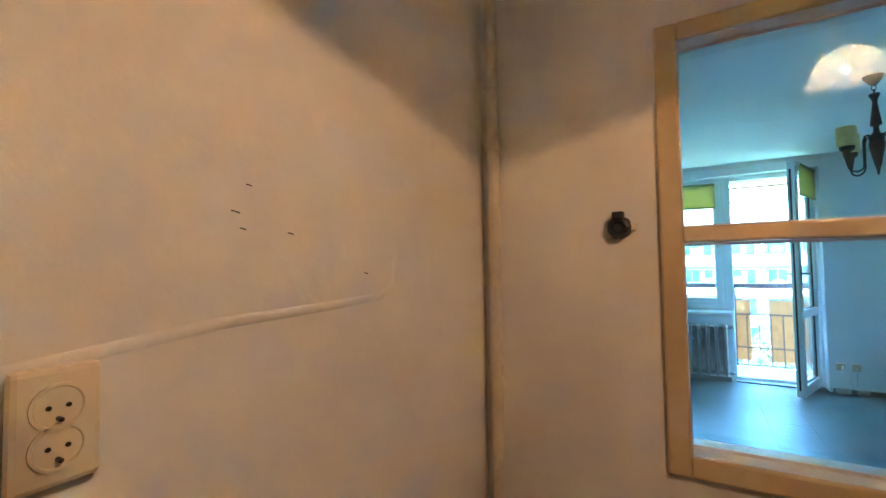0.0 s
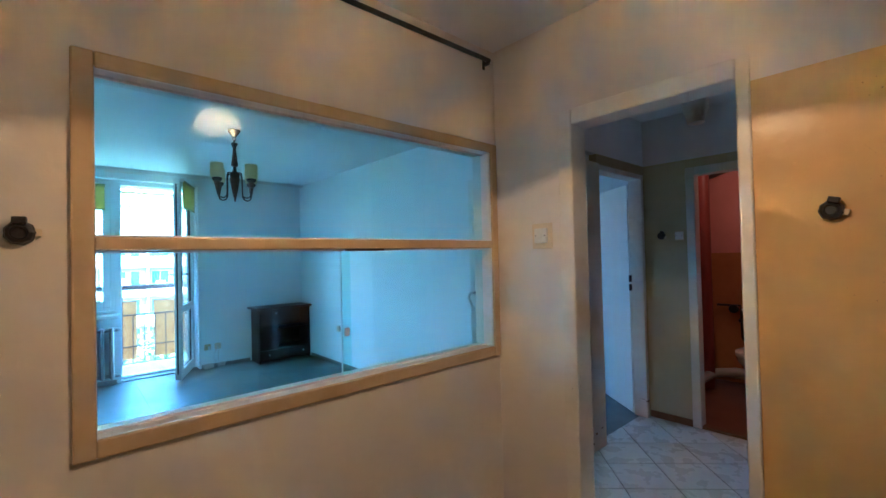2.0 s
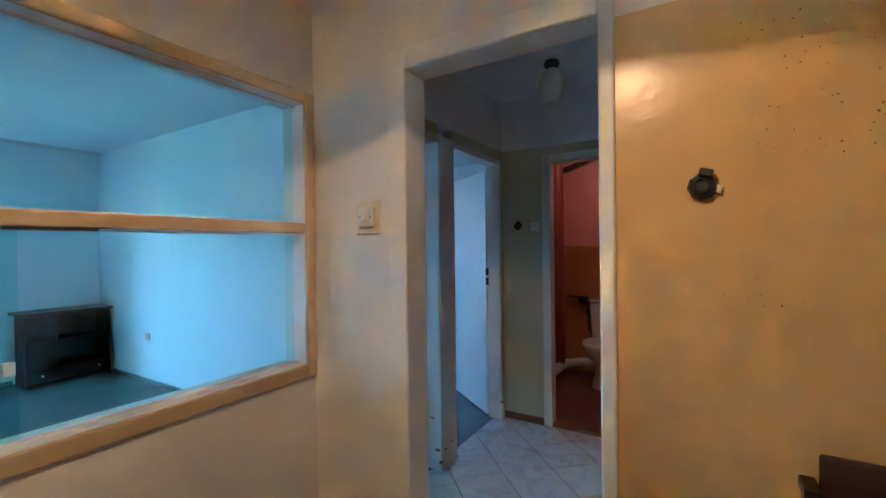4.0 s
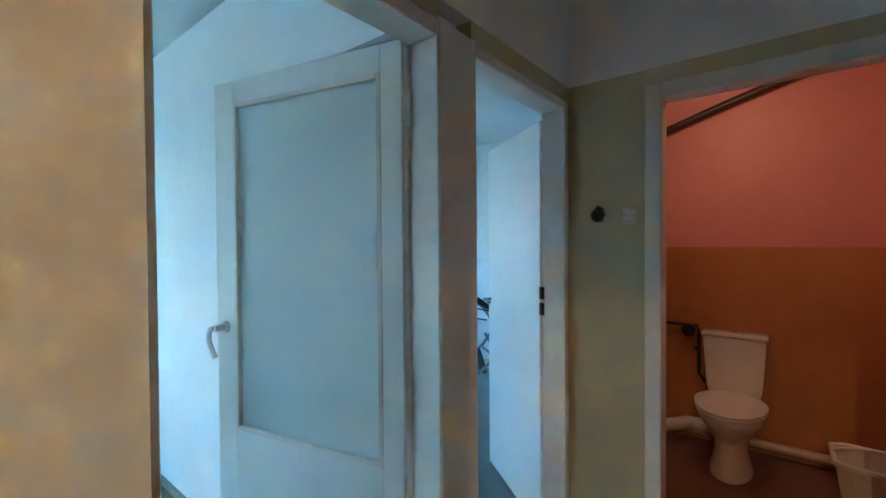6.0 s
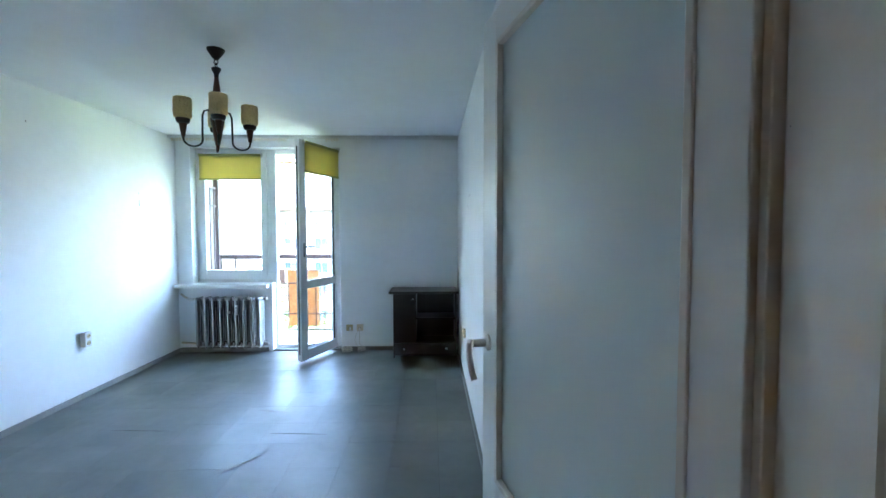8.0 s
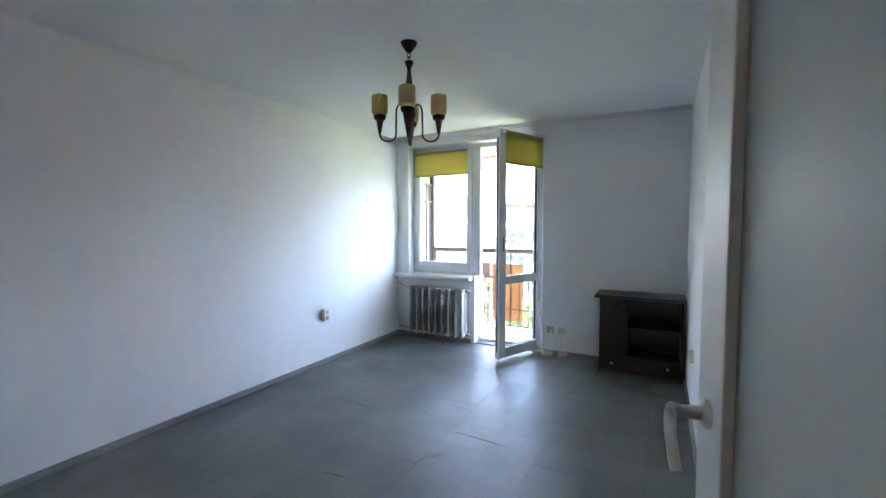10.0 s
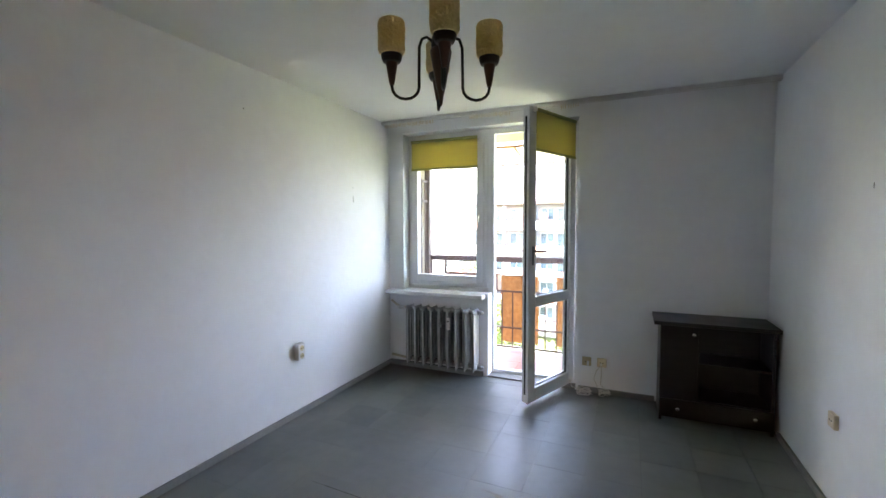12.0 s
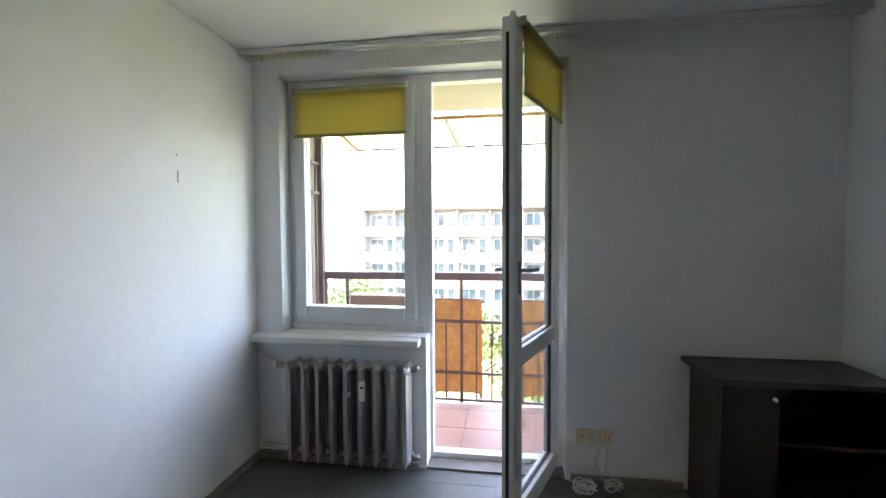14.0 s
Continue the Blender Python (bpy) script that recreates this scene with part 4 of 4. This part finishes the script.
# ---------------------------------------------------------------- bathroom
def toilet():
    t = tagged(empty("toilet", pose(XWC - .01, .93, 0, 0, 0, 0)), "white close-coupled porcelain toilet with closed lid", "toilet")

    def ring(cx, z, a, b, n=28):
        return [(cx + a * math.cos(2 * math.pi * k / n) * (1.0 if math.cos(2 * math.pi * k / n) < 0 else .8), b * math.sin(2 * math.pi * k / n), z) for k in range(n)]

    def loft(rows):
        bm = bmesh.new()
        R = [[bm.verts.new(p) for p in ring(*r)] for r in rows]
        for p, q in zip(R, R[1:]):
            for k in range(len(p)):
                bm.faces.new((p[k], p[(k + 1) % len(p)], q[(k + 1) % len(p)], q[k]))
        bm.faces.new(R[0])
        bm.faces.new(R[-1])
        return bm

    part("bowl", loft([(-.32, -.004, .22, .115), (-.32, .03, .215, .11), (-.31, .12, .17, .085), (-.31, .2, .17, .095), (-.34, .28, .22, .14), (-.37, .35, .27, .175), (-.37, .385, .28, .18)]), PORCELAIN, t, smooth=True)
    part("seat", loft([(-.37, .386, .28, .182), (-.37, .40, .285, .187), (-.37, .406, .28, .182)]), WHITEPLASTIC, t, smooth=True)
    part("lid", loft([(-.37, .407, .282, .185), (-.37, .42, .285, .188), (-.37, .428, .265, .17), (-.37, .431, .2, .12)]), WHITEPLASTIC, t, smooth=True)
    bm = bmesh.new()
    rows = [(.14, .065, .40), (.15, .075, .45), (.17, .085, .76), (.17, .085, .775)]
    R = []
    for w, d, z in rows:
        R.append([bm.verts.new((-.10 + d * c, w * s, z)) for c, s in ((-1, -.85), (-.85, -1), (.98, -1), (.98, 1), (-.85, 1), (-1, .85))])
    for p, q in zip(R, R[1:]):
        for k in range(6):
            bm.faces.new((p[k], p[(k + 1) % 6], q[(k + 1) % 6], q[k]))
    bm.faces.new(R[0])
    bm.faces.new(R[-1])
    part("tank", bm, PORCELAIN, t, smooth=True)
    part("tank_lid", boxes((-.195, -.012, -.18, .18, .776, .80), bevel=.01), PORCELAIN, t, smooth=True)
    part("flush_button", lathe([(.025, .8005), (.025, .806), (.02, .808)], 16, None, Matrix.Translation((-.1, 0, 0))), CHROME, t, smooth=True)


toilet()
structure("riser_pipe", tube([(4.9, 1.36, -.004), (4.9, 1.36, H)], .055, 14), material("dark red pipe paint", (.28, .06, .04), .4), "dark red painted soil pipe", smooth=True)
structure("riser_pipe_thin", tube([(4.62, 1.385, -.004), (4.62, 1.385, H)], .018, 10), PIPEPAINT, "cream-painted water riser", smooth=True)
structure("waste_pipe", tube([(4.5, 1.36, .14), (5.0, 1.34, .13), (5.22, 1.2, .12), (5.22, 1.05, .12)], .045, 12), WHITEPLASTIC, "white plastic waste pipe", smooth=True)
structure("low_pipe", tube([(5.235, 1.3, .08), (5.235, -.14, .07)], .03, 10), PIPEPAINT, "cream pipe along the wall foot", smooth=True)
structure("overhead_pipe", tube([(5.235, 1.42, 2.18), (5.235, 1.35, 2.20), (5.235, 1.0, 2.315), (5.235, .65, 2.42), (5.235, .45, 2.455), (5.235, .1, 2.47)], .028, 10), material("dark brown pipe paint", (.05, .025, .02), .4), "dark brown sloping pipe on the bathroom wall", smooth=True)
vm = tagged(empty("water_meter", pose(5.2, 1.2, .78)), "dark water meter with valves beside the toilet", "water meter")
part("meter", lathe([(.04, -.03), (.045, -.01), (.045, .02), (.038, .03)], 16, None, Matrix.Rotation(-math.pi / 2, 4, "Y")), BLACKMETAL, vm, smooth=True)
part("pipe", tube([(.03, .16, .03), (.03, -.05, .03), (.02, -.06, -.02), (.03, -.06, -.3), (.03, -.1, -.36)], .012, 8), BLACKMETAL, vm, smooth=True)
part("valve", lathe([(.018, -.03), (.022, 0), (.012, .03)], 8, None, Matrix.Translation((0, -.055, -.12)) @ Matrix.Rotation(-math.pi / 2, 4, "Y")), BRONZE, vm, smooth=True)
bk = tagged(empty("plastic_basket", pose(4.80, .28, -.004)), "translucent white plastic tub on the bathroom floor", "tub")
bm = bmesh.new()
R = []
for w, d, z in ((.12, .15, 0), (.15, .19, .28), (.165, .205, .28), (.165, .205, .30), (.145, .185, .298), (.115, .145, .006)):
    R.append([bm.verts.new((w * c, d * s, z)) for c, s in ((-1, -.7), (-.75, -1), (.75, -1), (1, -.7), (1, .7), (.75, 1), (-.75, 1), (-1, .7))])
for p, q in zip(R, R[1:]):
    for k in range(8):
        bm.faces.new((p[k], p[(k + 1) % 8], q[(k + 1) % 8], q[k]))
bm.faces.new(R[0]); bm.faces.new(R[-1])
part("tub", bm, WHITEPLASTIC, bk)
part("handle", tube(arc_points((0, 0, .30), .19, 0.1, math.pi - .1, 12, (0, 1, 0), (-.25, 0, .35)), .006, 6), WHITEPLASTIC, bk, smooth=True)
bl2 = tagged(empty("ceiling_bulb", pose(4.25, .95, 0)), "bare bulb in a white bathroom ceiling holder, lit", "ceiling lamp")
part("holder", lathe([(.04, H - .0005), (.04, H - .02), (.02, H - .08), (.02, H - .10)], 14), WHITEPLASTIC, bl2, smooth=True)

# ---------------------------------------------------------------- bedroom: folded pushchair
pc = tagged(empty("pushchair", pose(5.0, 2.72, 0, 0, 0, -38)), "folded dark pushchair with grey frame and spoked wheels", "pushchair")
for s in (-.2, .2):
    part("frame_tube", tube([(-.35, s, .16), (0.0, s, .45), (.12, s, .62), (.0, s, .80), (-.12, s, .88)], .014, 8), ALU, pc, smooth=True)
    part("rear_tube", tube([(.3, s, .16), (.1, s, .42), (.02, s, .55)], .014, 8), ALU, pc, smooth=True)
    part("handle_grip", tube([(-.06, s, .84), (-.19, s, .93)], .024, 10), GREYRUBBER, pc, "black foam grip", smooth=True)
    part("brake_loop", tube([(-.06, s, .82), (-.18, s, .85), (-.24, s, .82), (-.2, s, .77), (-.1, s, .75)], .006, 6), GREYRUBBER, pc, smooth=True)
    for x in (-.35, .3):
        w = part("wheel", tube(arc_points((x, s, .145), .125, 0, 2 * math.pi, 26, (1, 0, 0), (0, 0, 1))[:-1], .02, 8, None, True), GREYRUBBER, pc, smooth=True)
        sp = bmesh.new()
        for k in range(6):
            a = math.pi * k / 3
            tube([(x, s, .145), (x + .115 * math.cos(a), s, .145 + .115 * math.sin(a))], .009, 6, sp)
        part("spoke_set", sp, BLACKPLASTIC, w)
part("crossbar", tube([(-.02, -.2, .43), (-.02, .2, .43)], .012, 8), ALU, pc, smooth=True)
bm = bmesh.new()
box(bm, -.03, .02, -.17, .17, .30, .52, .02, Matrix.Rotation(radians(-18), 4, "Y"))
part("seat", bm, GREYRUBBER, pc, "dark folded fabric seat", smooth=True)
bw = tagged(empty("window_2"), "white plastic bedroom window", kind="structure")
part("window_frame", frame_of(BWIN[0] + .001, BWIN[1] - .001, BWIN[2] + .001, BWIN[3] - .001, .09, WY0, WY1), PVC, bw)

# ---------------------------------------------------------------- balcony
structure("balcony_slab", boxes((-.68, 1.72, YO, 7.3, -.2, -.035)), CONCRETE, "concrete balcony slab")
balcony_floor = structure("balcony_floor", boxes((-.66, 1.70, YO, 7.2, -.0349, -.026)), GROUT, "terracotta-tiled balcony floor")
structure("balcony_ceiling", boxes((-.72, 1.76, YO, 7.28, 2.44, 2.62)), CONCRETE, "cream underside of the balcony above")
rl = tagged(empty("balcony_railing", pose(0, 7.22, 0)), "brown-painted metal balcony railing with vertical bars", "railing")
part("handrail", boxes((-.62, 1.70, -.03, .03, 1.02, 1.085), bevel=.006), RUST, rl)
for z, h in ((.66, .022), (.225, .018), (-.005, .018)):
    part("rail", boxes((-.62, 1.70, -.012, .012, z, z + h)), RUST, rl)
for k in range(18):
    x = -.56 + k * .1285
    part("bar", boxes((x - .007, x + .007, -.007, .007, .013, .66)), RUST, rl)
for x in (-.60, -.40, .60, 1.68):
    part("post", boxes((x - .012, x + .012, -.012, .012, -.02, 1.02)), RUST, rl)
for x0, x1, lab in ((.32, .77, "a"), (.97, 1.40, "b")):
    mt = tagged(empty("privacy_mat", pose(0, 7.245, 0)), "orange-brown woven privacy mat hung on the railing", "privacy mat", "mats on the railing")
    bm = bmesh.new()
    n = 14
    V = [[bm.verts.new((x0 + (x1 - x0) * i / n, .004 * math.sin(i * 1.3) + .003 * math.sin(j * 2.0), .055 + (.795 / 8) * j)) for j in range(9)] for i in range(n + 1)]
    for i in range(n):
        for j in range(8):
            bm.faces.new((V[i][j], V[i + 1][j], V[i + 1][j + 1], V[i][j + 1]))
    r = bmesh.ops.solidify(bm, geom=bm.faces[:], thickness=.006)
    part("mat", bm, MAT, mt)
    part("edge_batten", boxes((x0, x1, -.008, .008, .8505, .862)), BOARD, mt)
pb = tagged(mesh_object("flower_trough", boxes((-.39, .28, 7.24, 7.38, .66, .86), (-.40, .29, 7.235, 7.385, .86, .875), bevel=.006), BOARD), "brown board trough hung on the railing", "trough")
sg = tagged(empty("side_grille", pose(-.63, 0, 0)), "dark metal grille closing the balcony side", "grille")
part("post", boxes((-.03, .03, 7.16, 7.22, -.02, 2.44)), RUST, sg)
for k in range(6):
    y = 6.55 + k * .11
    part("bar", boxes((-.008, .008, y, y + .016, .1, 2.0)), RUST, sg)
for z in (.1, 1.75, 2.0):
    part("rail", boxes((-.012, .012, YO, 7.16, z, z + .025)), RUST, sg)
# outer 0.2 m of this wall is added to shield mats and railing from sun
structure("balcony_side_wall", boxes((-.72, -.66, YO, 7.2, -.03, 2.44)), CONCRETE, "cream rendered balcony side wall, lengthened to block the sun")


def awning():
    a = tagged(empty("awning", pose(0, 0, 0)), "cream corrugated sheet awning on a rusty frame over the balcony", "awning")
    bm = bmesh.new()
    n = 240
    top, low = [], []
    for i in range(n + 1):
        x = -.62 + 2.5 * i / n
        ph = (x / .16) % 1
        w = .02 * (1 if .38 < ph < .62 else max(0, 1 - abs(ph - .5) / .18 + .66) if .30 < ph < .70 else 0)
        top.append(bm.verts.new((x, 7.27, 2.405 + w)))
        low.append(bm.verts.new((x, 7.88, 2.265 + w)))
    for i in range(n):
        bm.faces.new((top[i], top[i + 1], low[i + 1], low[i]))
    bmesh.ops.solidify(bm, geom=bm.faces[:], thickness=.003)
    part("sheet", bm, TIN, a)
    part("back_batten", boxes((-.62, 1.88, 7.28, 7.31, 2.378, 2.4)), MAT, a, "rust-orange wooden batten")
    part("front_tube", tube([(-.62, 7.86, 2.255), (1.88, 7.86, 2.255)], .010, 8), RUST, a)
    for x in (-.55, .47, 1.5):
        part("strut", tube([(x, 7.27, 2.36), (x + .04, 7.86, 2.245)], .011, 8), MAT, a, "rusty strut")
    part("side_stay", tube([(-.60, 7.24, 2.42), (-.55, 7.86, 2.255)], .012, 8), REVEAL, a)


awning()

# ---------------------------------------------------------------- outside
structure("ground", boxes((-600, 600, 6.6, 900, -11.2, -11)), GRASS, "lawn far below")


def apartment_block():
    b = tagged(empty("apartment_block", pose(0, 50, 0)), "pale prefabricated apartment block with salmon and white balconies", "apartment block")
    F, ROOF = 2.74, 3.85
    part("wall", boxes((-14.8, 34, 0, 11, -11, ROOF + .2)), FACADE, b)
    part("roof_edge", boxes((-14.8, 34, -1.6, 0, ROOF - .05, ROOF + .2)), BOARD, b)
    part("side_wing", boxes((-26, -14.8, -1.2, 11, -11, 5.1)), FACADE, b)
    part("roof_house", boxes((-10.5, 26, 3, 9, ROOF + .2, 7.4)), FACADE, b)
    part("roof_door", boxes((-6.9, -6.0, 2.96, 3.0, ROOF + .5, ROOF + 2.2)), SALMON, b)
    rnd = random.Random(11)
    for k in range(5):
        z = ROOF - F * (k + 1)
        for j in range(14):
            x = -14.8 + j * 3.45
            bal = part("balcony", boxes((x + .05, x + 3.40, -1.5, -.02, z - .16, z), (x + .0, x + .10, -1.5, -.02, z, z + F - .16)), FACADE, b)
            nb = 3
            for q in range(nb):
                x0 = x + .12 + q * 1.09
                part("panel", boxes((x0, x0 + 1.03, -1.56, -1.51, z + .02, z + .88)), SALMON if (j * 2 + q + k) % 5 in (0, 3) else PALEPANEL, bal)
            part("rail", boxes((x + .1, x + 3.4, -1.56, -1.52, z + .98, z + 1.03)), BLACKMETAL, bal)
            for x0, w, z0 in ((.45, 1.5, .95), (2.25, .85, .15)):
                w_ = part("window", boxes((x + x0, x + x0 + w, -.06, -.005, z + z0, z + 2.3)), PVC, b)
                for h in range(2 if w > 1 else 1):
                    hw = (w - .18) / (2 if w > 1 else 1)
                    part("pane", boxes((x + x0 + .06 + h * (hw + .06), x + x0 + .06 + h * (hw + .06) + hw, -.075, -.061, z + z0 + .08, z + 2.22)), FARGLASS, w_)
            if rnd.random() < .5:
                xx = x + rnd.uniform(.4, 2.2)
                part("laundry", boxes((xx, xx + rnd.uniform(.5, 1.1), -1.35, -1.32, z + .95, z + rnd.uniform(1.3, 1.75))), rnd.choice((SALMON, PALEPANEL, PVC, FARGLASS)), bal)
        for x in (-18.6, -16.9):
            w_ = part("window", boxes((x, x + 1.2, -1.26, -1.205, z + .9, z + 2.3)), PVC, b)
            for h in range(2):
                part("pane", boxes((x + .08 + h * .54, x + .56 + h * .54, -1.275, -1.261, z + 1.0, z + 2.2)), FARGLASS, w_)


apartment_block()


def tree(x, y, h, seed):
    rnd = random.Random(seed)
    t = tagged(empty("tree", pose(x, y, -11)), "sunlit leafy tree below the balcony", "tree", "trees between the blocks")
    bm = tube([(0, 0, -.1), (.1, 0, h * .3), (0, .1, h * .6), (.1, 0, h * .85)], .16, 8)
    ends = []
    for k in range(7):
        a = k * 2.4
        z = h * (.4 + .07 * k)
        e = Vector((math.cos(a) * h * .2, math.sin(a) * h * .2, z + h * .15))
        tube([(0, 0, z), e * .5 + Vector((0, 0, z * .5)), e], .06, 6, bm)
        ends.append(e)
    part("trunk", bm, BARK, t)
    vs, fs = [], []
    for e in ends * 3 + [Vector((0, 0, h * .9))] * 4:
        c = e + Vector([rnd.gauss(0, h * .06) for _ in range(3)])
        for _ in range(110):
            p = c + Vector([rnd.gauss(0, h * .07) for _ in range(3)])
            u, w = Vector([rnd.gauss(0, 1) for _ in range(3)]).normalized() * .16, Vector([rnd.gauss(0, 1) for _ in range(3)]).normalized() * .10
            n = len(vs)
            vs += [p - u, p + w, p + u, p - w]
            fs.append((n, n + 1, n + 2, n + 3))
    me = bpy.data.meshes.new("crown")
    me.from_pydata(vs, [], fs)
    me.materials.append(LEAF)
    o = new("crown", me)
    o.parent = t


for i, (x, y, h) in enumerate(((-11, 36, 8.5), (-6, 30, 6.5), (-1, 33, 6.0), (4.5, 29, 7), (10, 35, 7.5), (2, 22, 5.5), (6, 20, 5.0))):
    tree(x, y, h, 20 + i)

# ---------------------------------------------------------------- floor pieces


def clip_poly(poly, x0, x1, y0, y1):
    for axis, lim, sign in ((0, x0, 1), (0, x1, -1), (1, y0, 1), (1, y1, -1)):
        out = []
        for a, b in zip(poly, poly[1:] + poly[:1]):
            ia, ib = sign * (a[axis] - lim) >= 0, sign * (b[axis] - lim) >= 0
            if ia:
                out.append(a)
            if ia != ib:
                s = (lim - a[axis]) / (b[axis] - a[axis])
                out.append((a[0] + s * (b[0] - a[0]), a[1] + s * (b[1] - a[1])))
        poly = out
        if len(poly) < 3:
            return []
    return poly


def slab(poly, z0, z1, inset=.0):
    bm = bmesh.new()
    lo = [bm.verts.new((x, y, z0)) for x, y in poly]
    hi = [bm.verts.new((x, y, z1)) for x, y in poly]
    bm.faces.new(hi)
    for k in range(len(poly)):
        bm.faces.new((lo[k], lo[(k + 1) % len(poly)], hi[(k + 1) % len(poly)], hi[k]))
    return bm


S, C = .3065, math.cos(math.pi / 4)
for i in range(-12, 12):
    for j in range(-12, 12):
        q = []
        for a, b in ((.003, .003), (S - .003, .003), (S - .003, S - .003), (.003, S - .003)):
            u, v = i * S + a, j * S + b
            q.append((2.903 + C * (u - v), 1.094 + C * (u + v)))
        q = clip_poly(q, XK0 + .002, XE0 + .028, YS, YP0 + .09)
        if q:
            part("tile", slab(q, -.0045, 0), TILE, floor_hall)

TL = .30
rnd = random.Random(4)
for i in range(11):
    for j in range(16):
        x0, y0 = XWL + i * TL, YP1 - .03 + j * TL
        q = clip_poly([(x0 + .0006, y0 + .0006), (x0 + TL - .0006, y0 + .0006), (x0 + TL - .0006, y0 + TL - .0006), (x0 + .0006, y0 + TL - .0006)], XWL, XR, YP1 - .03, YN)
        if q:
            t = part("floor_tile", slab(q, -.0032, rnd.uniform(-.0004, .0004)), LINO, floor_living)
bt = .33
for i in range(8):
    for j in range(3):
        x0, y0 = -.65 + i * bt, YO + .0 + j * bt
        q = clip_poly([(x0 + .002, y0 + .002), (x0 + bt - .002, y0 + .002), (x0 + bt - .002, y0 + bt - .002), (x0 + .002, y0 + bt - .002)], -.66, 1.7, YO, 7.19)
        if q:
            part("tile", slab(q, -.0262, -.02), RED_TILE, balcony_floor)


def torn_edge(x, y, length, angle, seed, mat=LINOBASE):
    """A lifted, torn strip of the floor covering with bare screed showing."""
    r = random.Random(seed)
    bm = bmesh.new()
    n = 14
    a, b = [], []
    for k in range(n + 1):
        s = (k / n - .5) * length
        w = (.004 if mat is SCREED else .0012) + (.012 if mat is SCREED else .004) * r.random() * math.sin(math.pi * k / n)
        a.append(bm.verts.new((s, -w * .4 + r.uniform(-.002, .002), .001)))
        b.append(bm.verts.new((s + r.uniform(-.006, .006), w, .0012 + .0022 * math.sin(math.pi * k / n))))
    for k in range(n):
        bm.faces.new((a[k], a[k + 1], b[k + 1], b[k]))
    bmesh.ops.solidify(bm, geom=bm.faces[:], thickness=.0015)
    bmesh.ops.transform(bm, matrix=pose(x, y, 0, 0, 0, angle), verts=bm.verts)
    tagged(mesh_object("lifted_floor_edge", bm, mat), "lifted torn edge of the grey floor covering", "floor damage", "torn floor edges")


torn_edge(1.13, 4.43, .26, -12, 1, SCREED)
torn_edge(1.23, 3.68, .34, 52, 2, SCREED)
torn_edge(.31, 4.13, .42, -3, 3)
torn_edge(1.45, 4.05, .40, -4, 4)
torn_edge(.85, 3.30, .22, 8, 5)
